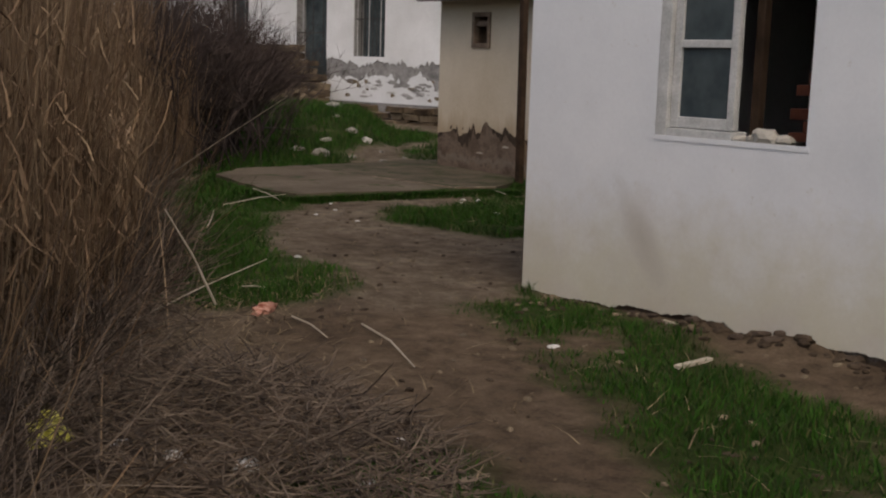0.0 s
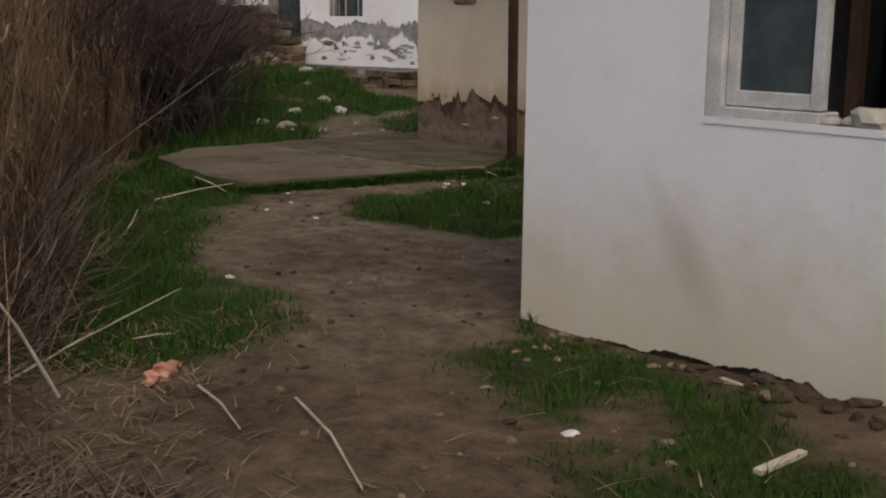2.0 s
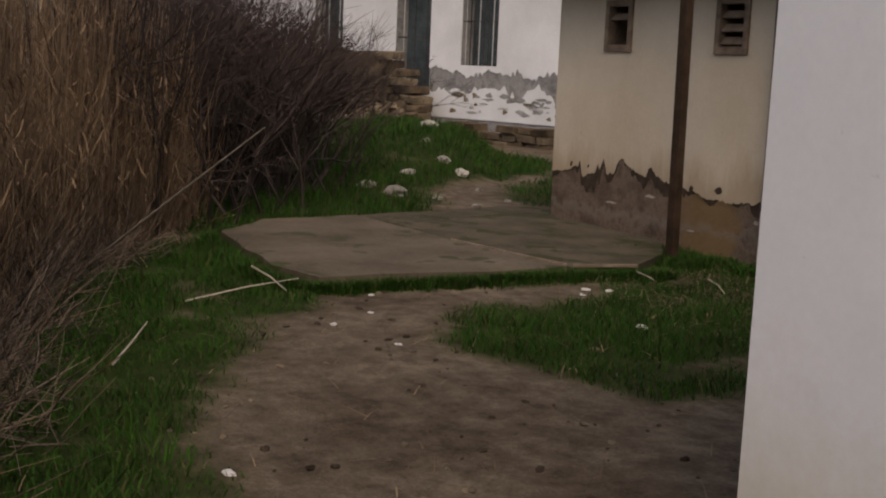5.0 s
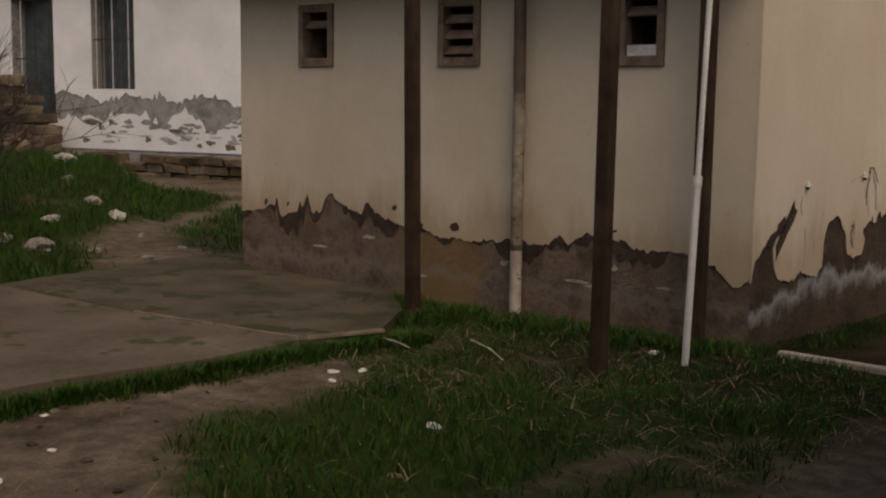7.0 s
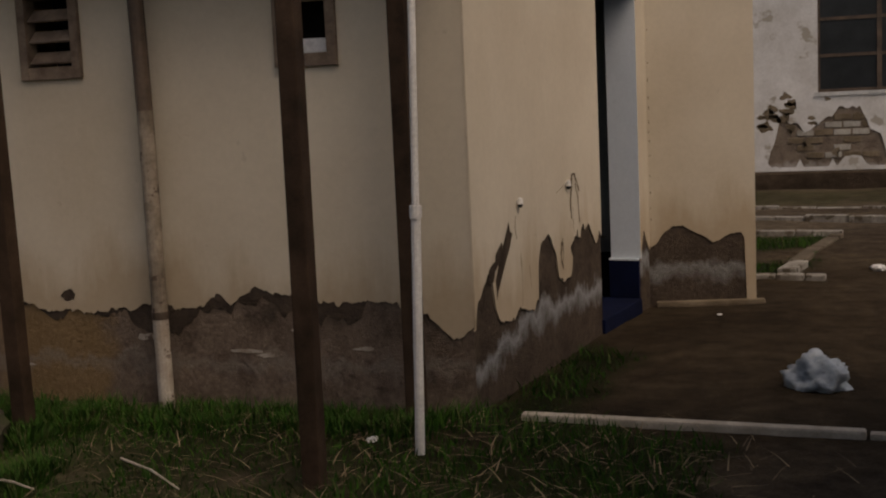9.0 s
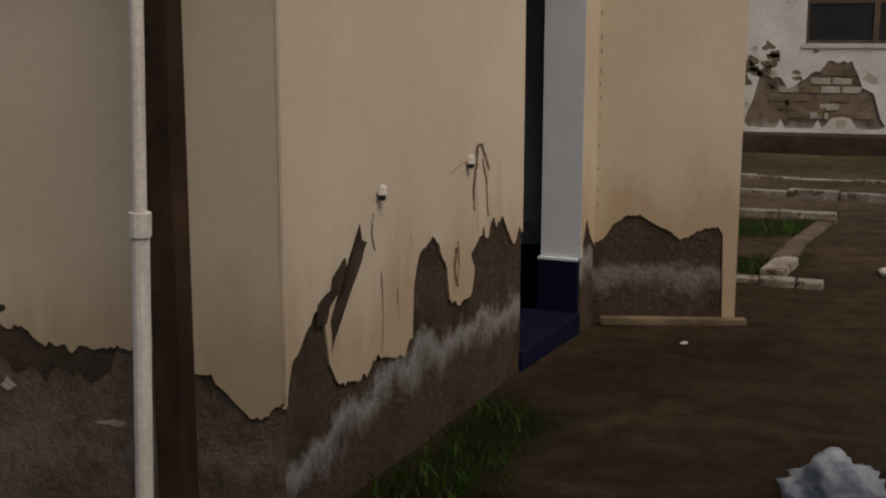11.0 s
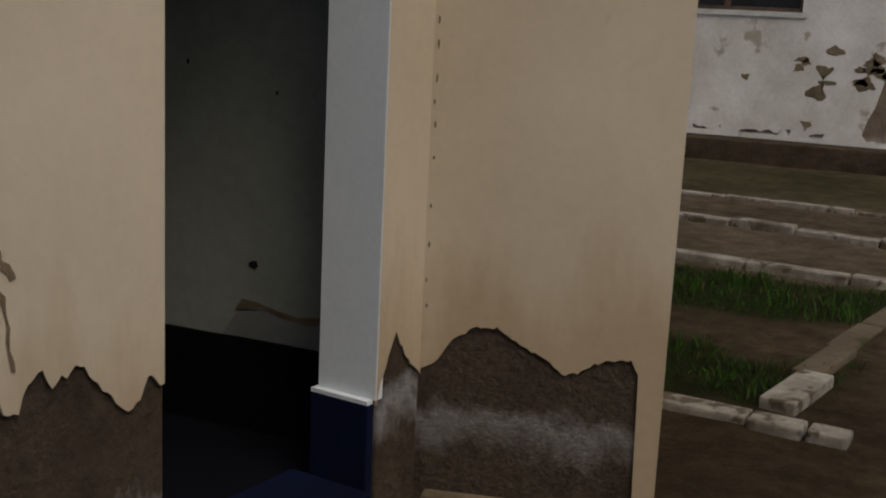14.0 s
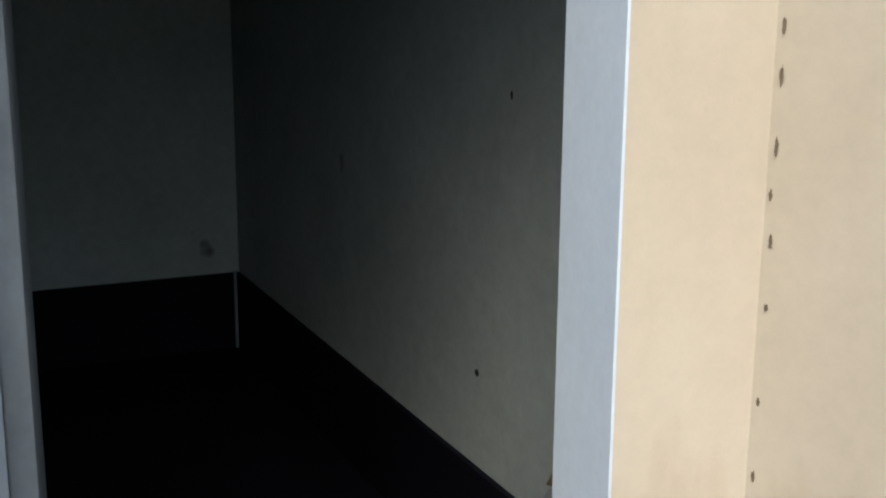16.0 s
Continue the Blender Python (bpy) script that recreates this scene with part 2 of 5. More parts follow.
def peeled_material(name, body, light, salt, low, high, drop=0.0, ochre=None):
    """The bare render under fallen plaster: brown and grey blotches, a ragged band of white salts that sinks
    by drop towards the building's corner, and an ochre stretch."""
    m, nt, bsdf = nodes_of(name)
    pos = position(nt)
    broad = noise_tex(nt, pos, 3.2, 6.0, 0.65)
    grain = noise_tex(nt, pos, 34.0, 6.0, 0.75)
    r = ramp(nt, broad.outputs["Fac"], [(0.3, body), (0.55, light), (0.72, body)])
    g = ramp(nt, grain.outputs["Fac"], [(0.3, (0.7, 0.7, 0.7)), (0.72, (1.2, 1.2, 1.2))])
    col = mix(nt, 1.0, r.outputs[0], g.outputs[0], "MULTIPLY")
    sep = nt.nodes.new("ShaderNodeSeparateXYZ")
    nt.links.new(pos, sep.inputs[0])
    if ochre:
        x0, x1, colour = ochre
        zone = put(nt, "ShaderNodeMapRange")
        zone.inputs["From Min"].default_value, zone.inputs["From Max"].default_value = x0, x1
        nt.links.new(sep.outputs["X"], zone.inputs["Value"])
        wave = nt.nodes.new("ShaderNodeMath")
        wave.operation = "MULTIPLY_ADD"
        wave.inputs[1].default_value = 0.5
        nt.links.new(noise_tex(nt, pos, 3.0, 5.0, 0.65).outputs["Fac"], wave.inputs[0])
        nt.links.new(zone.outputs[0], wave.inputs[2])
        band = ramp(nt, wave.outputs[0], [(0.3, (0, 0, 0)), (0.55, (0.8, 0.8, 0.8)), (0.9, (0.8, 0.8, 0.8)), (1.0, (0, 0, 0))])
        col = mix(nt, band.outputs[0], col, colour)
    high_z = sep.outputs["Z"]
    if drop:
        fall = put(nt, "ShaderNodeMapRange")
        fall.inputs["From Min"].default_value, fall.inputs["From Max"].default_value = 10.95, 11.65
        fall.inputs["To Min"].default_value, fall.inputs["To Max"].default_value = drop, 0.0
        nt.links.new(sep.outputs["Y"], fall.inputs["Value"])
        lift = nt.nodes.new("ShaderNodeMath")
        nt.links.new(high_z, lift.inputs[0])
        nt.links.new(fall.outputs[0], lift.inputs[1])
        high_z = lift.outputs[0]
    tall = put(nt, "ShaderNodeMapping")
    tall.inputs["Scale"].default_value = (6.0, 6.0, 4.2)
    nt.links.new(pos, tall.inputs["Vector"])
    wob = put(nt, "ShaderNodeMath")
    wob.operation = "MULTIPLY_ADD"
    wob.inputs[1].default_value = 0.40
    nt.links.new(noise_tex(nt, tall.outputs[0], 1.0, 5.0, 0.65).outputs["Fac"], wob.inputs[0])
    nt.links.new(high_z, wob.inputs[2])
    mid = low + 0.62 * (high - low)
    band = ramp(nt, wob.outputs[0], [(low, (0, 0, 0)), (mid, (0.62, 0.62, 0.62)), (high, (0, 0, 0))])
    col = mix(nt, band.outputs[0], col, salt)
    nt.links.new(col, bsdf.inputs["Base Color"])
    bsdf.inputs["Roughness"].default_value = 0.95
    bsdf.inputs["Specular IOR Level"].default_value = 0.08
    bump(nt, bsdf, grain.outputs["Fac"], 0.9, 0.02)
    return m


def ground_material():
    """Trodden earth; the grass attribute turns it into mossy soil."""
    m, nt, bsdf = nodes_of("trodden_earth")
    pos = position(nt)
    broad = noise_tex(nt, pos, 0.7, 6.0, 0.65)
    mid = noise_tex(nt, pos, 6.0, 6.0, 0.7)
    grain = noise_tex(nt, pos, 60.0, 5.0, 0.75)
    r = ramp(nt, broad.outputs["Fac"], [(0.36, (0.072, 0.051, 0.034)), (0.64, (0.155, 0.116, 0.080))])
    r2 = ramp(nt, mid.outputs["Fac"], [(0.32, (0.5, 0.48, 0.46)), (0.68, (1.28, 1.27, 1.25))])
    r3 = ramp(nt, grain.outputs["Fac"], [(0.3, (0.7, 0.7, 0.7)), (0.72, (1.25, 1.25, 1.25))])
    col = mix(nt, 1.0, r.outputs[0], r2.outputs[0], "MULTIPLY")
    col = mix(nt, 1.0, col, r3.outputs[0], "MULTIPLY")
    at = nt.nodes.new("ShaderNodeAttribute")
    at.attribute_name = "grass"
    moss = ramp(nt, mid.outputs["Fac"], [(0.3, (0.018, 0.030, 0.007)), (0.7, (0.040, 0.056, 0.014))])
    col = mix(nt, at.outputs["Fac"], col, moss.outputs[0])
    dry = nt.nodes.new("ShaderNodeAttribute")
    dry.attribute_name = "dust"
    col = mix(nt, dry.outputs["Fac"], col, mix(nt, 1.0, col, (1.40, 1.52, 1.62), "MULTIPLY"))
    # damp soil of the yard, with the shade by the door multiplied in
    wet_shade = nt.nodes.new("ShaderNodeAttribute")
    wet_shade.attribute_name = "wet_shade"
    col = mix(nt, wet_shade.outputs["Fac"], col, mix(nt, 1.0, col, (0.32, 0.29, 0.24), "MULTIPLY"))
    nt.links.new(col, bsdf.inputs["Base Color"])
    bsdf.inputs["Roughness"].default_value = 0.95
    bsdf.inputs["Specular IOR Level"].default_value = 0.08
    add = nt.nodes.new("ShaderNodeMath")
    nt.links.new(mid.outputs["Fac"], add.inputs[0])
    nt.links.new(grain.outputs["Fac"], add.inputs[1])
    bump(nt, bsdf, add.outputs[0], 0.8, 0.03)
    return m


def glass_material():
    m, nt, bsdf = nodes_of("dusty_window_glass")
    n = noise_tex(nt, position(nt), 5.0)
    r = ramp(nt, n.outputs["Fac"], [(0.3, (0.06, 0.085, 0.095)), (0.7, (0.12, 0.15, 0.16))])
    nt.links.new(r.outputs[0], bsdf.inputs["Base Color"])
    bsdf.inputs["Roughness"].default_value = 0.12
    bsdf.inputs["Transmission Weight"].default_value = 0.35
    return m


M_DARKGLASS = surface("dark_dusty_glass", (0.010, 0.012, 0.013), (0.022, 0.025, 0.027), 4.0, 40, 0.3, 0.05, 0.002)
M_BAG = bag_material()
M_PEELED = peeled_material("bare_render", (0.050, 0.037, 0.027), (0.092, 0.069, 0.051), (0.42, 0.43, 0.43), 0.43, 0.60, drop=0.19)
M_PEELED_WING = peeled_material("bare_wing_render", (0.052, 0.039, 0.029), (0.090, 0.068, 0.051), (0.30, 0.30, 0.29), 0.33, 0.53)
M_PEELED_FRONT = peeled_material("bare_ochre_render", (0.078, 0.059, 0.045), (0.205, 0.155, 0.118), (0.23, 0.195, 0.165), 0.34, 0.46,
                                 ochre=(-8.85, -7.45, (0.235, 0.155, 0.075)))
M_PEELED_FAR = peeled_material("bare_rubble_wall", (0.17, 0.165, 0.16), (0.34, 0.33, 0.32), (0.58, 0.58, 0.57), 0.75, 1.5)
M_PEELED_YARD = peeled_material("bare_brown_masonry", (0.115, 0.088, 0.066), (0.23, 0.185, 0.145), (0.45, 0.43, 0.40), 0.35, 0.6)
M_GROUND = ground_material()
M_GLASS = glass_material()


# ---- building helpers ----
def mesh_of(name, verts, faces, material):
    me = bpy.data.meshes.new(name)
    me.from_pydata(verts, [], faces)
    me.materials.append(material)
    me.update()
    return me


def part(name, bm, material, parent=None, label=""):
    """Links a bmesh as one mesh object under a thing or a part."""
    me = bpy.data.meshes.new(name)
    bm.normal_update()
    bm.to_mesh(me)
    bm.free()
    me.materials.append(material)
    ob = new(name, me)
    ob.parent = parent
    if label:
        ob["label"] = label
    return ob


def piece(name, me, parent=None, label=""):
    ob = new(name, me)
    ob.parent = parent
    if label:
        ob["label"] = label
    return ob


def empty(name, at=(0, 0, 0)):
    ob = new(name)
    ob.location = at
    return ob


def box(bm, lo, hi, m=None, bevel=0.0):
    """A box between two corners, in the frame m."""
    c = [(a + b) / 2 for a, b in zip(lo, hi)]
    s = [abs(b - a) for a, b in zip(lo, hi)]
    g = bmesh.ops.create_cube(bm, size=1.0, matrix=Matrix.LocRotScale(c, None, s))
    if bevel:
        edges = {e for v in g["verts"] for e in v.link_edges}
        g = bmesh.ops.bevel(bm, geom=list(edges), offset=bevel, segments=2, affect="EDGES", profile=0.6)
    if m is not None:
        bmesh.ops.transform(bm, matrix=m, verts=g["verts"])
    return bm


def boxed(lo, hi, m=None, bevel=0.0):
    return box(bmesh.new(), lo, hi, m, bevel)


def rod(bm, a, b, r0, r1=None, sides=10):
    a, b = Vector(a), Vector(b)
    d = b - a
    q = d.to_track_quat("Z", "Y").to_matrix().to_4x4()
    bmesh.ops.create_cone(bm, cap_ends=True, segments=sides, radius1=r0, radius2=r0 if r1 is None else r1,
                          depth=d.length, matrix=Matrix.Translation((a + b) / 2) @ q)
    return bm


def plan_frame(origin, along):
    """A frame with x along a wall, y into it and z up."""
    ux = Vector((along[0], along[1], 0)).normalized()
    uy = Vector((-ux.y, ux.x, 0))
    m = Matrix.Identity(4)
    for i in range(3):
        m[i][0], m[i][1], m[i][2] = ux[i], uy[i], (0, 0, 1)[i]
    m[0][3], m[1][3] = origin[0], origin[1]
    return m


def wall_mesh(m, length, height, thick, openings=(), base=-0.3, start=0.0):
    """A wall with openings (u0, u1, z0, z1) cut right through."""
    bm = bmesh.new()
    us = sorted({start, length, *[u for o in openings for u in o[:2]]})
    for u0, u1 in zip(us, us[1:]):
        mid = (u0 + u1) / 2
        z = base
        for o in sorted((o for o in openings if o[0] < mid < o[1]), key=lambda o: o[2]):
            if o[2] > z:
                box(bm, (u0, 0, z), (u1, thick, o[2]), m)
            z = o[3]
        if z < height:
            box(bm, (u0, 0, z), (u1, thick, height), m)
    bmesh.ops.remove_doubles(bm, verts=bm.verts, dist=1e-5)
    return bm


def coat(name, m, length, height, lower, openings, material, parent, proud=0.009, step=0.012, start=0.0, label=""):
    """A coat of plaster on a wall's outer face, whose lower edge has broken away along lower(u)."""
    cuts = sorted({start, length, *[o[0] for o in openings], *[o[1] for o in openings],
                   *[start + i * step for i in range(1, int((length - start) / step))]})
    cuts = [c for i, c in enumerate(cuts) if i == 0 or c - cuts[i - 1] > 1e-4]
    V, F = [], []

    def quad(a, b, c, d):
        n = len(V)
        V.extend((a, b, c, d))
        F.append((n, n + 1, n + 2, n + 3))

    for u0, u1 in zip(cuts, cuts[1:]):
        mid = (u0 + u1) / 2
        z0, z1 = lower(u0), lower(u1)
        spans, lo = [], (z0, z1)
        for o in sorted((o for o in openings if o[0] < mid < o[1]), key=lambda o: o[2]):
            if o[2] > max(lo):
                spans.append((*lo, o[2]))
            lo = (o[3], o[3])
        spans.append((*lo, height))
        for a, b, top in spans:
            quad((u0, -proud, a), (u1, -proud, b), (u1, -proud, top), (u0, -proud, top))
            quad((u0, 0.002, a + 0.004), (u1, 0.002, b + 0.004), (u1, -proud, b), (u0, -proud, a))
    me = mesh_of(name, [m @ Vector(p) for p in V], F, material)
    bm = bmesh.new()
    bm.from_mesh(me)
    bmesh.ops.remove_doubles(bm, verts=bm.verts, dist=1e-4)
    bm.to_mesh(me)
    bm.free()
    return piece(name, me, parent, label)


def line(points):
    """A function that runs straight from point to point, with a small ragged noise on it."""
    xs, ys = [p[0] for p in points], [p[1] for p in points]

    def at(u, rag=0.012):
        return float(np.interp(u, xs, ys)) + rag * noise.noise(Vector((u * 23, ys[0] * 7, 1.3))) + rag * 0.8 * noise.noise(Vector((u * 61, 3.1, ys[0]))) + rag * 0.5 * noise.noise(Vector((u * 150, 1.7, ys[0])))
    return at


def rock_mesh(name, size, seed, material, flat=0.7):
    rng = random.Random(seed)
    bm = bmesh.new()
    bmesh.ops.create_icosphere(bm, subdivisions=2, radius=1.0)
    off = Vector((rng.uniform(-9, 9), rng.uniform(-9, 9), rng.uniform(-9, 9)))
    for v in bm.verts:
        k = 1 + 0.45 * noise.noise(v.co * 1.1 + off) + 0.18 * noise.noise(v.co * 3.1 + off)
        v.co = Vector((v.co.x * k, v.co.y * k * 0.8, v.co.z * k * flat)) * size
        v.co.z = max(v.co.z, -0.3 * size)
    me = bpy.data.meshes.new(name)
    bm.to_mesh(me)
    bm.free()
    me.materials.append(material)
    return me


# ---- the ground ----
def reed_line(x):
    """The foot of the reed bed."""
    return float(np.interp(x, (-12.5, -10.6, -8.3, -5.7, -3.9, -2.2, 2.5), (8.4, 7.05, 5.15, 4.2, 3.35, 2.1, -0.6)))


def smooth(a, b, x):
    t = min(1.0, max(0.0, (x - a) / (b - a)))
    return t * t * (3 - 2 * t)


def rise(x, y):
    """Height of the ground."""
    z = 0.018 * noise.noise(Vector((x * 0.9, y * 0.9, 0))) + 0.008 * noise.noise(Vector((x * 4, y * 4, 2)))
    # the bank of rubble and grass before the far wall
    z += 0.5 * smooth(-12.2, -16.0, x) * smooth(9.0, 12.5, y) * (1 - smooth(15.0, 17.6, y)) * (1 - smooth(1.0, 2.4, y + 0.76 * x))
    # earth fallen against the foot of the white house
    d = 5.9 - y
    if 0 < d < 0.9 and -3.0 < x < 3:
        z += 0.075 * (1 - smooth(0.05, 0.75, d)) * smooth(-2.3, -1.4, x) * (0.7 + 0.9 * noise.noise(Vector((x * 3, y * 3, 5))))
    # under the buildings
    if y > 10.75 and -10.4 < x < -5.6 and y < 15:
        z -= 0.02
    return z


GX, GY, GSTEP = -22.0, 1.8, 0.06
GN, GM = 430, 380


def lawn(grid, corners, thick=1.0, soft=0.16, rag=0.26):
    """Adds a patch of grass with that outline and a ragged edge to the grid."""
    x, y, wobble, store = grid
    inside = np.zeros(x.shape, bool)
    far = np.full(x.shape, 1e9)
    for (ax, ay), (bx, by) in zip(corners, corners[1:] + corners[:1]):
        ex, ey = bx - ax, by - ay
        t = np.clip(((x - ax) * ex + (y - ay) * ey) / (ex * ex + ey * ey), 0, 1)
        far = np.minimum(far, (x - ax - t * ex) ** 2 + (y - ay - t * ey) ** 2)
        over = (ay > y) != (by > y)
        inside ^= over & (x < ax + (y - ay) * ex / (ey if abs(ey) > 1e-9 else 1e-9))
    d = np.sqrt(far) * np.where(inside, 1, -1) + rag * wobble
    t = np.clip((d + soft) / (2 * soft), 0, 1)
    np.maximum(store, thick * t * t * (3 - 2 * t), out=store)


def grass_map():
    x, y = np.meshgrid(GX + GSTEP * np.arange(GN), GY + GSTEP * np.arange(GM))
    flat = list(zip(x.ravel().tolist(), y.ravel().tolist()))
    wobble = np.array([0.8 * noise.noise(Vector((a * 1.7, b * 1.7, 7))) + 0.6 * noise.noise(Vector((a * 5.2, b * 5.2, 3))) for a, b in flat]).reshape(x.shape)
    thin = np.array([noise.noise(Vector((a * 0.9, b * 0.9, 17))) + 0.7 * noise.noise(Vector((a * 3.1, b * 3.1, 13))) + 0.5 * noise.noise(Vector((a * 8, b * 8, 23))) for a, b in flat]).reshape(x.shape)
    store = np.zeros(x.shape)
    grid = (x, y, wobble, store)
    # between the slab, the eave posts and the trodden path
    lawn(grid, [(-6.7, 7.25), (-7.0, 7.8), (-6.95, 8.4), (-7.05, 8.9), (-7.3, 9.4), (-7.3, 10.2), (-6.9, 10.95), (-5.6, 10.95), (-4.7, 10.6), (-4.7, 9.0), (-4.85, 8.2), (-5.0, 7.35), (-5.6, 7.2), (-6.0, 7.05), (-6.25, 7.0)], 1.0, 0.14, 0.2)
    lawn(grid, [(-8.4, 9.9), (-7.5, 9.5), (-7.2, 10.2), (-6.6, 10.98), (-8.9, 10.98)], 0.85)
    # along the slab's front edge
    lawn(grid, [(-8.6, 6.7), (-7.8, 6.9), (-7.58, 8.3), (-7.45, 9.0), (-7.3, 9.6), (-7.62, 9.7), (-7.76, 9.0), (-7.98, 7.15), (-8.6, 7.05)], 1.0, 0.08, 0.08)
    # before the reeds
    lawn(grid, [(-10.2, 6.9), (-10.1, 7.25), (-9.1, 7.05), (-8.5, 6.98), (-7.9, 7.0), (-7.35, 6.7), (-7.3, 6.3), (-6.6, 6.0), (-6.35, 5.75), (-5.8, 5.55), (-5.2, 5.05), (-4.4, 5.1), (-3.85, 4.95),
                (-3.4, 4.3), (-3.5, 3.8), (-3.8, 3.5), (-4.5, 3.6), (-6.0, 4.3), (-8.5, 5.3), (-10.6, 6.7)])
    # at the foot of the white house
    lawn(grid, [(-3.1, 5.88), (-2.85, 5.3), (-2.1, 4.83), (-1.6, 4.7), (-1.04, 4.33), (-0.5, 3.96), (0.5, 3.3), (1.2, 2.6), (3.6, 2.6), (3.6, 5.5), (-0.3, 5.15), (-1.0, 5.3), (-1.7, 5.6), (-2.2, 5.88)])
    lawn(grid, [(-0.9, 2.3), (0.9, 2.3), (0.9, 3.2), (-0.9, 3.3)], 0.8)
    # the bank before the barred building
    lawn(grid, [(-10.75, 7.7), (-10.9, 9.0), (-11.3, 10.2), (-12.2, 10.7), (-13.2, 11.3), (-14.0, 12.6), (-14.5, 13.6), (-16, 15.8), (-19, 16.4), (-21.5, 15.5), (-17, 10.5), (-13, 8.3), (-11.5, 7.2), (-10.6, 7.2)])
    lawn(grid, [(-11.6, 12.2), (-11.1, 11.6), (-12.6, 11.9), (-14.6, 14.2), (-15.8, 17.0), (-12.5, 16.0)], 0.75)
    # the kerbed bed across the yard, and the weedy strip behind it
    lawn(grid, [(-8, 15.45), (-4.5, 15.45), (-4.3, 16.3), (-8, 16.45)], 0.95, 0.1, 0.12)
    lawn(grid, [(-8, 16.9), (-4.3, 17.0), (-4.15, 17.95), (-8, 18.15)], 0.95, 0.1, 0.12)
    lawn(grid, [(-10, 21.6), (3, 21.4), (3, 23.8), (-10, 24.0)], 0.45, 0.4, 0.5)
    store *= 1 - 0.5 * np.exp(-((x + 6.4) / 0.9) ** 2 - ((y - 9.9) / 0.55) ** 2)
    # along the door wall
    lawn(grid, [(-5.85, 10.98), (-5.4, 10.9), (-5.28, 12.3), (-5.6, 12.6)], 0.9, 0.1, 0.1)
    t = np.clip((thin + 1.0) / 0.7, 0, 1)
    return (store * t * t * (3 - 2 * t)).tolist()


GRASS = grass_map()


def green(x, y):
    """How thickly grass grows, 0 to 1."""
    u, v = (x - GX) / GSTEP, (y - GY) / GSTEP
    i, j = int(u), int(v)
    if u < 0 or v < 0 or i >= GN - 1 or j >= GM - 1:
        return 0.0
    u, v = u - i, v - j
    return (GRASS[j][i] * (1 - u) + GRASS[j][i + 1] * u) * (1 - v) + (GRASS[j + 1][i] * (1 - u) + GRASS[j + 1][i + 1] * u) * v


def axis(fine0, fine1, step, out):
    inner = list(np.arange(fine0, fine1 + 1e-6, step))
    far, s, x = [], step, inner[-1]
    while x < out:
        s *= 1.35
        x += s
        far.append(x)
    near, s, x = [], step, inner[0]
    while x > -out:
        s *= 1.35
        x -= s
        near.append(x)
    return near[::-1] + inner + far


gx, gy = axis(-17, 3.5, 0.12, 900), axis(0, 21, 0.12, 900)
gv = [(x, y, rise(x, y)) for y in gy for x in gx]
nx = len(gx)
gf = [(j * nx + i, j * nx + i + 1, (j + 1) * nx + i + 1, (j + 1) * nx + i) for j in range(len(gy) - 1) for i in range(nx - 1)]
gm = mesh_of("ground", gv, gf, M_GROUND)
attr = gm.attributes.new("grass", "FLOAT", "POINT")
attr.data.foreach_set("value", [green(v[0], v[1]) for v in gv])
dusty = gm.attributes.new("dust", "FLOAT", "POINT")
dusty.data.foreach_set("value", [smooth(-2.4, -3.6, v[0] + 0.9 * noise.noise(Vector((v[0] * 0.8, v[1] * 0.8, 11)))) * (1 - green(v[0], v[1])) for v in gv])
# mask by position: damp yard earth plus its painted shade
damp = gm.attributes.new("wet_shade", "FLOAT", "POINT")
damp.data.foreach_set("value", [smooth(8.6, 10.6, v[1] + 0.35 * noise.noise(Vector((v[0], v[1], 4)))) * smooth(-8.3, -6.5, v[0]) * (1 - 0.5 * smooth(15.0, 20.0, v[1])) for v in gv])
for p in gm.polygons:
    p.use_smooth = True
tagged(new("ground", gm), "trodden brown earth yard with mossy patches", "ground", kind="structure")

# ---- the cream outbuilding ----
FRONT_Y, LEFT_X, CORNER_X = 10.985, -10.41, -5.85
DOOR_WAY = Vector((0.1435, 0.9897))
H = 2.95
outbuilding = empty("outbuilding", (-8, 12.5, 0))
outbuilding.location = (0, 0, 0)
tagged(outbuilding, "low cream-plastered outbuilding with peeling damp base and an open doorway", "outbuilding")

front = plan_frame((LEFT_X, FRONT_Y), (1, 0))
front_len = CORNER_X - LEFT_X
vents = [(0.72, 1.06, 1.74, 2.19), (2.14, 2.48, 1.73, 2.18), (3.62, 3.92, 1.72, 2.18)]
part("wall", wall_mesh(front, front_len, H, 0.3, vents), M_PEELED_FRONT, outbuilding, "bare damp render under the plaster")
front_edge = line([(0, 0.52), (0.28, 0.56), (0.33, 0.60), (0.40, 0.58), (0.425, 0.69), (0.47, 0.51), (0.60, 0.55), (0.665, 0.56), (0.70, 0.67), (0.725, 0.60), (0.78, 0.72), (0.826, 0.565), (0.93, 0.57), (0.98, 0.68), (1.043, 0.735),
                   (1.118, 0.68), (1.24, 0.625), (1.367, 0.59), (1.40, 0.66), (1.445, 0.69), (1.50, 0.63), (1.61, 0.585), (1.777, 0.536), (1.987, 0.53), (2.078, 0.497), (2.17, 0.483), (2.43, 0.48), (2.69, 0.495), (2.817, 0.538), (2.94, 0.492), (3.10, 0.502),
                   (3.15, 0.55), (3.19, 0.57), (3.259, 0.511), (3.33, 0.57), (3.395, 0.604), (3.47, 0.60), (3.565, 0.563), (3.694, 0.587), (3.749, 0.524), (3.964, 0.537), (4.172, 0.533), (4.241, 0.49), (4.342, 0.465), (4.408, 0.406), (4.458, 0.362), (4.54, 0.40), (4.6, 0.40)])


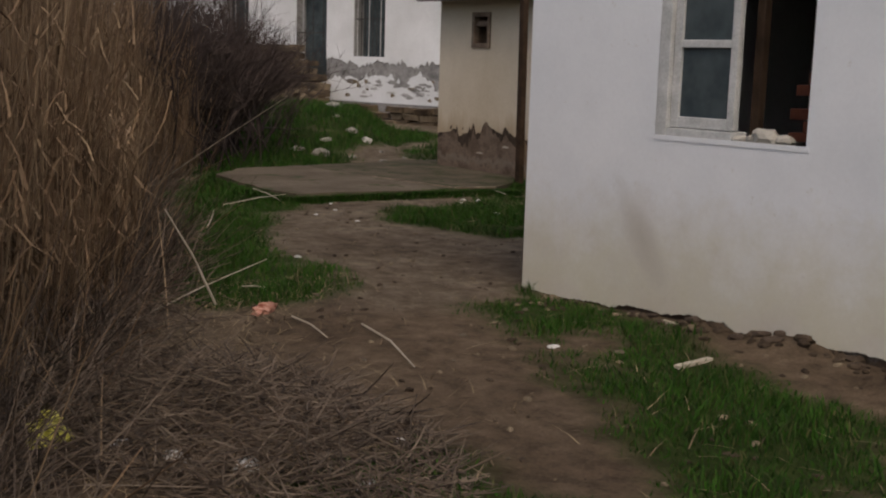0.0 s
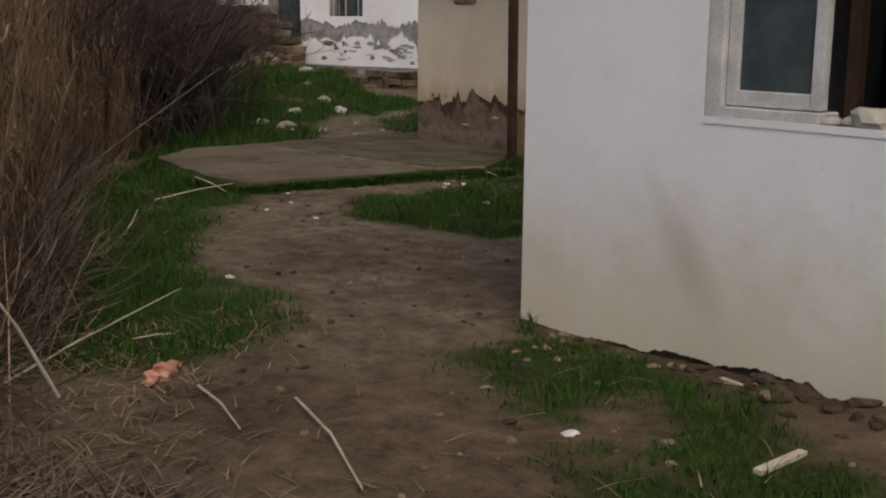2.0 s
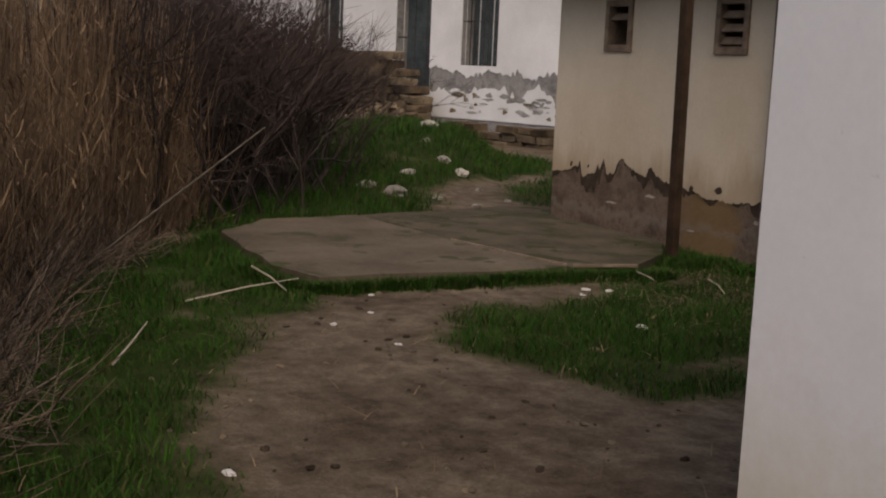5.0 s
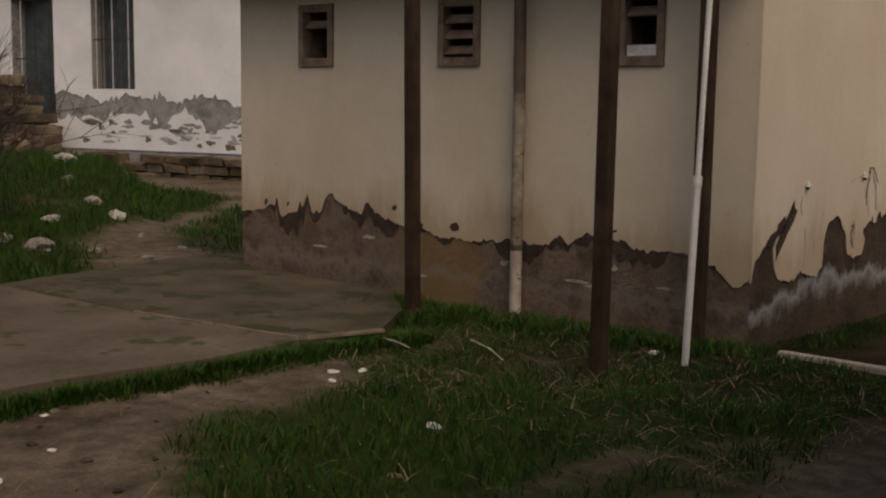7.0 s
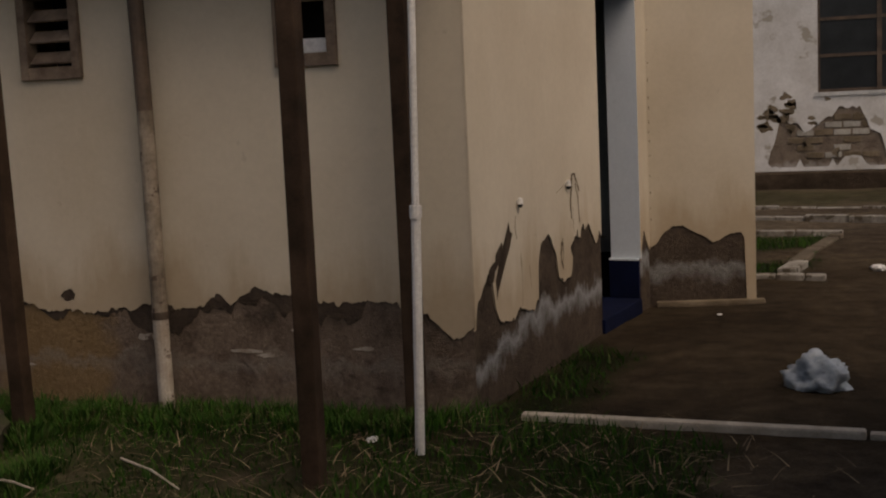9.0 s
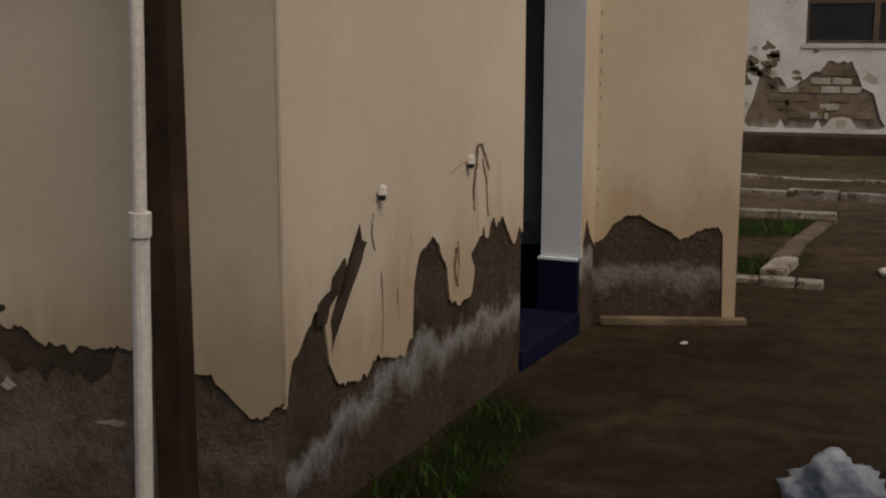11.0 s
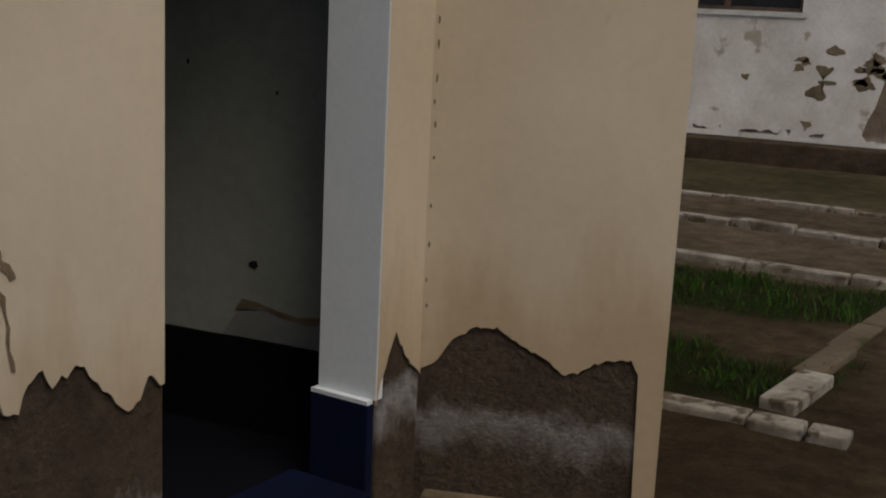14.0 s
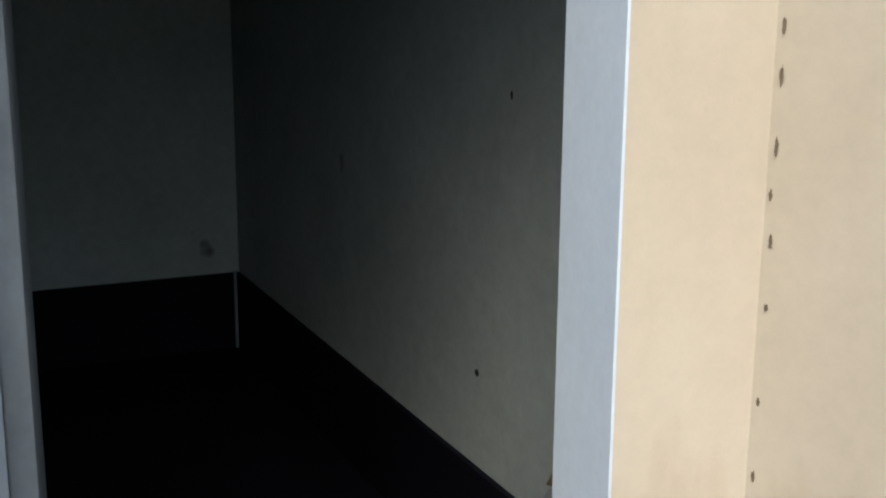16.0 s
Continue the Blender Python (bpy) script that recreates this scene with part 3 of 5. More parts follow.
def band(name, m, top, bottom, u0, u1, proud, material, parent, step=0.02):
    """A thin layer on a wall between two ragged lines."""
    us = np.arange(u0, u1, step).tolist() + [u1]
    V = [m @ Vector((u, -proud, f(u))) for u in us for f in (bottom, top)]
    return piece(name, mesh_of(name, V, [(2 * i, 2 * i + 2, 2 * i + 3, 2 * i + 1) for i in range(len(us) - 1)], material), parent)


def damp_low(u):
    k = noise.noise(Vector((u * 2.3, 4, 1))) + 0.6 * noise.noise(Vector((u * 7, 2, 1))) + 0.4 * noise.noise(Vector((u * 19, 5, 2)))
    return front_edge(u, 0.02) - max(0.0, 0.075 + 0.17 * k) * (0.35 if 1.9 < u < 2.65 else 1.0)


band("damp_band", front, lambda u: front_edge(u, 0.02) + 0.003, damp_low, 0.0, 4.33, 0.004, M_DAMP, outbuilding)
coat("plaster", front, front_len + 0.012, H, lambda u: front_edge(u, 0.02), vents, M_CREAM, outbuilding)

side = plan_frame((CORNER_X, FRONT_Y), DOOR_WAY)
# in this frame the building lies on the left of the walk along x
DOOR0, DOOR1, INNER, T = 1.945, 2.79, 3.02, 0.185
door_gap = [(DOOR0, DOOR1, 0.05, 2.17)]
part("wall", wall_mesh(side, INNER + 0.2, H, T, door_gap, start=0.0), M_PEELED, outbuilding, "bare damp render under the plaster")
side_edge = line([(0, 0.40), (0.03, 0.52), (0.10, 0.59), (0.18, 0.665), (0.215, 0.655), (0.235, 0.58), (0.245, 0.48), (0.30, 0.40), (0.40, 0.365), (0.505, 0.37), (0.57, 0.415), (0.61, 0.395), (0.68, 0.38), (0.77, 0.375), (0.84, 0.41), (0.846, 0.53), (0.852, 0.61), (0.88, 0.66),
                  (0.91, 0.707), (0.96, 0.735), (1.007, 0.752), (1.045, 0.73), (1.067, 0.706), (1.10, 0.66), (1.123, 0.646), (1.145, 0.60), (1.153, 0.54), (1.16, 0.48), (1.26, 0.444), (1.33, 0.465), (1.38, 0.48), (1.41, 0.548), (1.42, 0.66), (1.476, 0.69), (1.50, 0.72), (1.52, 0.67),
                  (1.545, 0.66), (1.57, 0.73), (1.61, 0.752), (1.635, 0.70), (1.66, 0.73), (1.70, 0.735), (1.742, 0.69), (1.80, 0.637), (1.83, 0.60), (1.87, 0.60), (1.90, 0.66), (1.93, 0.64), (2.0, 0.64), (2.79, 0.36), (2.82, 0.46), (2.86, 0.53), (2.88, 0.545), (2.91, 0.50), (2.94, 0.47), (3.02, 0.40)])
coat("plaster", side, INNER, H, lambda u: side_edge(u, 0.02), [(DOOR0, DOOR1, -0.3, 2.17)], M_CREAM, outbuilding, start=-0.012)

inner_corner = side @ Vector((INNER, 0, 0))
END = Vector((-4.688, 14.15))
back_way = END - inner_corner.xy
wing = plan_frame(inner_corner.xy, back_way)
wing_len = back_way.length
part("wall", wall_mesh(wing, wing_len, H, 0.28), M_PEELED_WING, outbuilding, "bare damp render under the plaster")
wing_edge = line([(0, 0.41), (0.05, 0.44), (0.10, 0.52), (0.18, 0.575), (0.24, 0.57), (0.31, 0.53), (0.38, 0.49), (0.46, 0.44), (0.50, 0.46), (0.58, 0.50), (0.65, 0.505), (0.675, 0.46), (0.68, 0.02), (0.8, 0.02)])
coat("plaster", wing, wing_len, H, wing_edge, [], M_CREAM, outbuilding)
wing_side = plan_frame(END, (-0.30, 0.954))
part("wall", wall_mesh(wing_side, 3.2, H, 0.28, start=0.13), M_CREAM, outbuilding)
left_side = plan_frame((LEFT_X, FRONT_Y + 6.39), (0, -1))
part("wall", wall_mesh(left_side, 6.385, H, 0.28), M_CREAM, outbuilding)
back_side = plan_frame((END.x - 1.0, FRONT_Y + 6.4), (-1, 0))
part("wall", wall_mesh(back_side, END.x - 1.0 - LEFT_X, H, 0.28), M_CREAM, outbuilding)

# the eave on posts before the vents, and the flat roof
eave = bmesh.new()
for i in range(24):
    x0 = LEFT_X - 0.14 + i * 0.198
    box(eave, (x0, 10.66, 2.37), (x0 + 0.197, FRONT_Y - 0.02, 2.40 + 0.012 * (i % 2)))
box(eave, (LEFT_X - 0.14, 10.64, 2.35), (CORNER_X - 0.02, 10.70, 2.43))
part("eave", eave, M_EAVE, outbuilding, "grey sheet eave on timber beams")
roof = bmesh.new()
box(roof, (LEFT_X - 0.15, FRONT_Y - 0.1, H), (CORNER_X + 0.1, FRONT_Y + 6.5, H + 0.12))
box(roof, (CORNER_X + 0.1, inner_corner.y - 0.05, H), (END.x + 0.15, FRONT_Y + 6.5, H + 0.12))
part("wall", boxed((wing_len - 0.012, 0.002, -0.3), (wing_len, 0.27, H), wing), M_CREAM, outbuilding)
part("roof", roof, M_EAVE, outbuilding, "flat grey roof slab")


def make_vent(o, slats, sill):
    u0, u1, z0, z1 = o
    # the near-black back plate paints the darkness behind the slats
    vent = part("vent", boxed((u0 + 0.02, 0.24, z0), (u1 - 0.02, 0.27, z1), front), M_HOLE, outbuilding, "small louvred wooden vent window")
    fr = bmesh.new()
    w = 0.036
    box(fr, (u0 - 0.015, -0.035, z0 - 0.015), (u0 + w, 0.06, z1 + 0.015), front, 0.004)
    box(fr, (u1 - w, -0.035, z0 - 0.015), (u1 + 0.015, 0.06, z1 + 0.015), front, 0.004)
    box(fr, (u0 + w, -0.03, z0 - 0.015), (u1 - w, 0.06, z0 + 0.05), front, 0.004)
    box(fr, (u0 + w, -0.03, z1 - 0.045), (u1 - w, 0.06, z1 + 0.015), front, 0.004)
    part("frame", fr, M_FRAME, vent)
    for z in slats:
        s = bmesh.new()
        box(s, (u0 + w, -0.045, -0.006), (u1 - w, 0.045, 0.006), None, 0.002)
        bmesh.ops.transform(s, matrix=front @ Matrix.Translation((0, 0.02, z0 + z)) @ Matrix.Rotation(radians(42), 4, "X"), verts=s.verts)
        part("slat", s, M_FRAME, vent)
    if sill:
        part("board", boxed((u0 + w, 0.005, z0 + 0.05), (u1 - w, 0.025, z0 + 0.12), front), M_LITTER, vent, "pale board across the bottom")


make_vent(vents[0], (0.31, ), False)
make_vent(vents[1], (0.10, 0.21, 0.32), False)
make_vent(vents[2], (0.33, ), True)

# the doorway: pale blue reveals, navy dado and threshold, and the dark room behind
far_jamb = bmesh.new()
box(far_jamb, (DOOR1 - 0.004, -0.0075, 0.372), (DOOR1 + 0.03, T + 0.02, 2.17), side)
part("door_jamb", far_jamb, M_JAMB, outbuilding, "pale blue painted door reveal")
part("dado", boxed((DOOR1 - 0.03, 0.0, -0.05), (DOOR1 + 0.028, T + 0.03, 0.36), side, 0.006), M_NAVY, outbuilding, "navy painted dado of the door reveal")
part("dado_top", boxed((DOOR1 - 0.028, 0.004, 0.36), (DOOR1 + 0.02, T + 0.03, 0.372), side), M_JAMB, outbuilding)
part("door_jamb", boxed((DOOR0 - 0.001, 0.004, 0.096), (DOOR0 + 0.004, T + 0.02, 2.165), side), M_JAMB, outbuilding)
part("lintel", boxed((DOOR0, 0.0, 2.165), (DOOR1, T, 2.2), side), M_JAMB, outbuilding)
part("threshold", boxed((DOOR0 - 0.01, -0.02, -0.1), (DOOR1 - 0.02, T + 0.1, 0.095), side, 0.01), M_NAVY, outbuilding, "worn navy painted door step")
room_x0 = -8.7


def inside_x(y):
    """The inner face of the door wall."""
    return CORNER_X + 0.145 * (y - FRONT_Y) - T - 0.004


def room_plate(z0, z1):
    bm = bmesh.new()
    vs = [bm.verts.new((x, y, z0)) for x, y in ((room_x0 - 0.1, 11.3), (inside_x(11.3), 11.3), (inside_x(14.16), 14.16), (room_x0 - 0.1, 14.16))]
    f = bm.faces.new(vs)
    ext = bmesh.ops.extrude_face_region(bm, geom=[f])
    for v in (e for e in ext["geom"] if isinstance(e, bmesh.types.BMVert)):
        v.co.z = z1
    bmesh.ops.recalc_face_normals(bm, faces=bm.faces)
    return bm


part("room_wall", boxed((room_x0, 14.06, 0.38), (-5.69, 14.16, 2.6)), M_ROOM, outbuilding, "limewashed inner wall, greyed for the indoor shade")
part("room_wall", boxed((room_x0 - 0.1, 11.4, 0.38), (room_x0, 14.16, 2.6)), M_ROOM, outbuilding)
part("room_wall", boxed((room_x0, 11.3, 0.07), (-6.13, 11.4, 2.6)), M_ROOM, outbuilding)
# dado and floor take the copy darkened for indoor shade
part("room_dado", boxed((room_x0 + 0.012, 14.045, 0.06), (-5.68, 14.15, 0.38)), M_NAVY_SHADE, outbuilding, "navy dado coloured near-black for the indoor shade")
part("room_dado", boxed((room_x0 - 0.1, 11.4, 0.06), (room_x0 + 0.012, 14.15, 0.38)), M_NAVY_SHADE, outbuilding)
part("room_corner_bead", boxed((room_x0 + 0.013, 14.034, 0.06), (room_x0 + 0.024, 14.044, 0.39)), M_GREYDOOR, outbuilding)
part("room_floor", room_plate(0.0, 0.06), M_NAVY_SHADE, outbuilding, "floor coloured near-black for the indoor shade")
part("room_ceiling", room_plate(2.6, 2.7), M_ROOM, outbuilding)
leaf = plan_frame((-5.795, 12.945), (-0.995, 0.10))
door = part("door", boxed((0.0, -0.04, 0.10), (0.80, 0.0, 2.12), leaf, 0.004), M_GREYDOOR, outbuilding, "grey wooden door opened into the room")
for lo, hi in (((0.10, 0.001, 0.25), (0.70, 0.008, 0.95)), ((0.10, 0.001, 1.12), (0.70, 0.008, 1.98))):
    part("panel", boxed(lo, hi, leaf, 0.003), M_GREYDOOR, door)
part("edge_bead", boxed((0.772, 0.001, 0.10), (0.80, 0.014, 2.12), leaf, 0.002), M_JAMB, door, "pale closing bead of the door")
part("groove", boxed((0.752, 0.001, 0.10), (0.768, 0.004, 2.12), leaf), M_IRON, door)
part("lock_plate", boxed((0.60, 0.009, 1.22), (0.70, 0.014, 1.46), leaf, 0.001), M_IRON, door, "dark lock plate")

# porcelain insulators on the wall by the door, with dribbles of damp
for u, z in ((0.581, 0.972), (1.323, 1.006)):
    bm = bmesh.new()
    rod(bm, side @ Vector((u, -0.004, z)), side @ Vector((u, -0.030, z - 0.002)), 0.010, 0.010, 12)
    rod(bm, side @ Vector((u, -0.026, z - 0.012)), side @ Vector((u, -0.026, z + 0.012)), 0.017, 0.013, 14)
    rod(bm, side @ Vector((u, -0.026, z + 0.012)), side @ Vector((u, -0.026, z + 0.022)), 0.015, 0.006, 14)
    knob = part("insulator_knob", bm, M_KNOB)
    tagged(knob, "small white porcelain insulator knob on the cream wall", "insulator", group="insulators by the doorway")
    # added dark stub that draws the shadow under the white knob
    part("knob_shadow", rod(bmesh.new(), side @ Vector((u, -0.026, z - 0.013)), side @ Vector((u, -0.024, z - 0.030)), 0.015, 0.010, 10), M_IRON, knob, "dark stub standing in for the shadow below the knob")


def flake(name, m, pts, proud, material, parent):
    """A thin raised scar or stain of an uneven outline on a wall."""
    bm = bmesh.new()
    vs = [bm.verts.new(m @ Vector((u, -proud, z))) for u, z in pts]
    bm.faces.new(vs)
    bmesh.ops.triangulate(bm, faces=bm.faces)
    return part(name, bm, material, parent)


def blot(u, z, w, h, seed, lean=0.0, n=18):
    rng = random.Random(seed)
    pts = []
    for i in range(n):
        a = 2 * math.pi * i / n
        k = 0.7 + 0.45 * rng.random()
        pts.append((u + w * k * math.cos(a) + lean * h * k * math.sin(a), z + h * k * math.sin(a)))
    return pts


def scab(u, z, w, h, seed, n=22):
    """A jagged outline, deeply notched."""
    rng = random.Random(seed)
    turn = rng.uniform(0, 6.28)
    pts = []
    for i in range(n):
        a = 2 * math.pi * i / n
        k = 0.55 + 0.75 * abs(noise.noise(Vector((math.cos(a) * 1.6 + seed, math.sin(a) * 1.6, turn)))) + 0.35 * rng.random()
        pts.append((u + w * k * math.cos(a) + 0.5 * h * math.sin(2 * a + turn), z + h * k * math.sin(a)))
    return pts


def streak(m, pts, width, material, seed):
    """A dribble or scratch: a thin uneven band along a line of points."""
    rng = random.Random(seed)
    fine = []
    for (a, b), (c, d) in zip(pts, pts[1:]):
        fine += [(a + (c - a) * k / 6, b + (d - b) * k / 6) for k in range(6)]
    fine.append(pts[-1])
    left, right = [], []
    for k, (u, z) in enumerate(fine):
        w = width * (0.35 + 0.9 * rng.random()) * (1 - 0.6 * k / len(fine))
        u += rng.uniform(-0.004, 0.004)
        left.append((u - w, z + rng.uniform(-0.004, 0.004)))
        right.append((u + w, z))
    bm = bmesh.new()
    vs = [(bm.verts.new(m @ Vector((a[0], -0.0115, a[1]))), bm.verts.new(m @ Vector((b[0], -0.0115, b[1])))) for a, b in zip(left, right)]
    for (a, b), (c, d) in zip(vs, vs[1:]):
        bm.faces.new((a, b, d, c))
    return part("damp_scar", bm, material, outbuilding)


for i, (pts, w) in enumerate((([(1.42, 1.055), (1.41, 0.98), (1.385, 0.90), (1.395, 0.80)], 0.017), ([(1.42, 1.05), (1.46, 1.06), (1.50, 1.01), (1.54, 0.95)], 0.022), ([(1.47, 1.0), (1.52, 0.90), (1.535, 0.76)], 0.009),
                              ([(1.385, 0.92), (1.42, 0.86), (1.43, 0.72)], 0.004), ([(1.31, 1.005), (1.24, 0.99), (1.15, 0.965)], 0.004), ([(1.22, 0.68), (1.20, 0.60), (1.235, 0.52)], 0.016),
                              ([(1.235, 0.70), (1.245, 0.62), (1.23, 0.55)], 0.008), ([(0.545, 0.90), (0.53, 0.84), (0.555, 0.78)], 0.008), ([(0.60, 0.70), (0.61, 0.55), (0.60, 0.42)], 0.004),
                              ([(0.72, 0.62), (0.73, 0.50)], 0.003), ([(0.875, 0.57), (0.87, 0.52)], 0.007), ([(0.82, 0.78), (0.82, 0.75)], 0.003))):
    streak(side, pts, w, M_CHIP, i)
# scars where the render shows through beside the main break
for pts in ([(0.17, 0.60), (0.18, 0.669), (0.22, 0.69), (0.26, 0.70), (0.27, 0.737), (0.315, 0.765), (0.345, 0.785), (0.361, 0.784), (0.363, 0.741), (0.355, 0.696), (0.30, 0.675), (0.258, 0.65), (0.235, 0.60)],
            [(0.262, 0.50), (0.267, 0.553), (0.256, 0.605), (0.28, 0.64), (0.302, 0.656), (0.358, 0.682), (0.375, 0.74), (0.389, 0.789), (0.42, 0.808), (0.447, 0.817), (0.453, 0.884), (0.467, 0.827), (0.50, 0.813), (0.48, 0.79), (0.465, 0.759), (0.43, 0.715), (0.405, 0.69), (0.37, 0.66), (0.356, 0.642), (0.32, 0.61), (0.291, 0.595), (0.285, 0.54)],
            [(1.43, 0.67), (1.385, 0.645), (1.363, 0.63), (1.38, 0.60), (1.40, 0.575), (1.43, 0.545)]):
    flake("bare_scar", side, pts, 0.0105, M_PEELED, outbuilding)
for i, (u, z, w, h) in enumerate(((1.71, 0.665, 0.030, 0.022), (2.291, 0.563, 0.048, 0.034), (1.963, 0.545, 0.03, 0.03), (0.30, 0.62, 0.02, 0.03), (0.56, 0.62, 0.015, 0.02), (3.62, 0.64, 0.014, 0.012))):
    flake("bare_scar", front, blot(u, z, w, h, i + 200, 0.3), 0.0115, M_DAMP, outbuilding)
for i, (u, z, w, h) in enumerate(((3.33, 0.275, 0.075, 0.014), (3.45, 0.255, 0.05, 0.012), (0.92, 0.305, 0.09, 0.012), (1.98, 0.175, 0.05, 0.010), (3.62, 0.40, 0.02, 0.025), (2.75, 0.34, 0.06, 0.02), (4.0, 0.30, 0.05, 0.012), (1.45, 0.42, 0.07, 0.016))):
    flake("plaster_remnant", front, scab(u, z, w, h, i + 500), 0.004, M_PALEPIPE, outbuilding)
room_face = plan_frame((room_x0, 14.06), (1, 0))
for i, (u, z, w, h) in enumerate(((2.62, 0.64, 0.018, 0.016), (2.35, 1.30, 0.006, 0.012), (2.2, 0.62, 0.012, 0.010), (2.7, 1.22, 0.006, 0.008))):
    flake("damp_scar", room_face, blot(u, z, w, h, i + 80), 0.003, M_HOLE, outbuilding)
flake("loose_plaster", room_face, [(2.50, 0.385), (2.56, 0.47), (2.66, 0.50), (2.74, 0.475), (2.84, 0.46), (2.93, 0.485), (2.99, 0.47), (3.0, 0.385)], 0.006, M_GREYDOOR, outbuilding)
flake("damp_scar", room_face, [(2.55, 0.475), (2.58, 0.52), (2.64, 0.515), (2.72, 0.497), (2.80, 0.485), (2.90, 0.50), (2.98, 0.49), (2.93, 0.484), (2.84, 0.46), (2.74, 0.473), (2.66, 0.498)], 0.008, M_CHIP, outbuilding)
crack_marks = random.Random(5)
for z in (1.478, 1.41, 1.31, 1.24, 1.174, 1.075, 0.93, 0.81, 0.70, 1.60, 1.72, 1.95, 0.62):
    flake("crack_chip", wing, blot(0.016 + 0.006 * crack_marks.random(), z, 0.0035, 0.005 + 0.011 * crack_marks.random(), int(z * 100)), 0.0115, M_CHIP, outbuilding)
for i, (u, z, w, h) in enumerate(((0.20, 2.32, 0.09, 0.05), (0.36, 2.22, 0.05, 0.02), (0.10, 2.36, 0.07, 0.06), (0.6, 2.3, 0.05, 0.04))):
    flake("damp_scar", wing, blot(u, z, w, h, i + 40), 0.0115, M_CHIP, outbuilding)


# ---- posts under the eave ----
def square_post(x, y, w, lean, label):
    bm = bmesh.new()
    box(bm, (-w / 2, -w / 2, -0.15), (w / 2, w / 2, 2.62), None, 0.008)
    for v in bm.verts:
        k = v.co.z / 2.4
        v.co.x += lean[0] * k + 0.008 * noise.noise(Vector((x, y, v.co.z * 2)))
        v.co.y += lean[1] * k
    post = part("eave_post", bm, M_TIMBER)
    post.location = (x, y, 0)
    return tagged(post, label, "post", group="posts under the eave")


square_post(-7.945, 10.30, 0.08, (-0.03, 0.0), "dark weathered square timber post standing in grass")
square_post(-6.185, 9.80, 0.08, (0.0, 0.02), "dark brown timber post, slightly leaning, in grass")
square_post(-6.09, 10.78, 0.085, (0.0, 0.0), "blackened timber post close to the damp wall")

pipe_post = empty("pipe_post", (-7.50, 10.87, 0))
tagged(pipe_post, "iron pipe post, rusty above and flaking cream paint below", "post", group="posts under the eave")
part("upper_pipe", rod(bmesh.new(), (0, 0, 1.53), (0, -0.02, 2.43), 0.041, 0.041, 14), M_RUSTPIPE, pipe_post, "rusty dark upper pipe")
part("middle_pipe", rod(bmesh.new(), (0, 0, 0.48), (0, 0, 1.53), 0.041, 0.041, 14), M_FLAKEPIPE, pipe_post, "mottled rusty pipe with worn cream paint")
part("lower_pipe", rod(bmesh.new(), (0, 0, -0.1), (0, 0, 0.48), 0.041, 0.041, 14), M_PALEPIPE, pipe_post, "flaking cream lower pipe")
part("collar", rod(bmesh.new(), (0, 0, 0.46), (0, 0, 0.50), 0.045, 0.045, 14), M_RUSTPIPE, pipe_post)

water_pipe = empty("water_pipe", (-5.905, 10.27, 0))
tagged(water_pipe, "thin white-painted upright water pipe with a joint", "pipe")
part("lower_pipe", rod(bmesh.new(), (0, 0, -0.1), (0.035, 0, 1.04), 0.021, 0.021, 12), M_WHITEPIPE, water_pipe)
part("upper_pipe", rod(bmesh.new(), (0.035, 0, 1.04), (0.08, 0, 2.6), 0.016, 0.016, 12), M_WHITEPIPE, water_pipe)
part("joint", rod(bmesh.new(), (0.034, 0, 1.02), (0.036, 0, 1.075), 0.026, 0.026, 12), M_WHITEPIPE, water_pipe, "screwed pipe joint")

# ---- the white house ----
HX, HY = -3.178, 5.922
house = empty("white_house")
tagged(house, "whitewashed house with a broken window and crumbling wall foot", "house")
hw = plan_frame((HX, HY), (1, 0))
hole = [(1.11, 2.16, 1.12, 2.5)]
part("wall", wall_mesh(hw, 9.0, 3.3, 0.4, hole), M_PEELED, house, "bare render at the wall's foot")
house_edge = line([(0, -0.035), (0.06, -0.045), (0.2, -0.015), (0.3, -0.035), (0.36, -0.05), (0.5, -0.005), (0.68, 0.014), (0.82, 0.0), (0.95, 0.035), (1.12, 0.045), (1.25, 0.03), (1.42, 0.064), (1.56, 0.06), (1.72, 0.066), (1.80, 0.025),
                   (2.0, 0.07), (2.2, 0.03), (2.6, 0.08), (3.0, 0.04), (4, 0.06), (9, 0.06)])


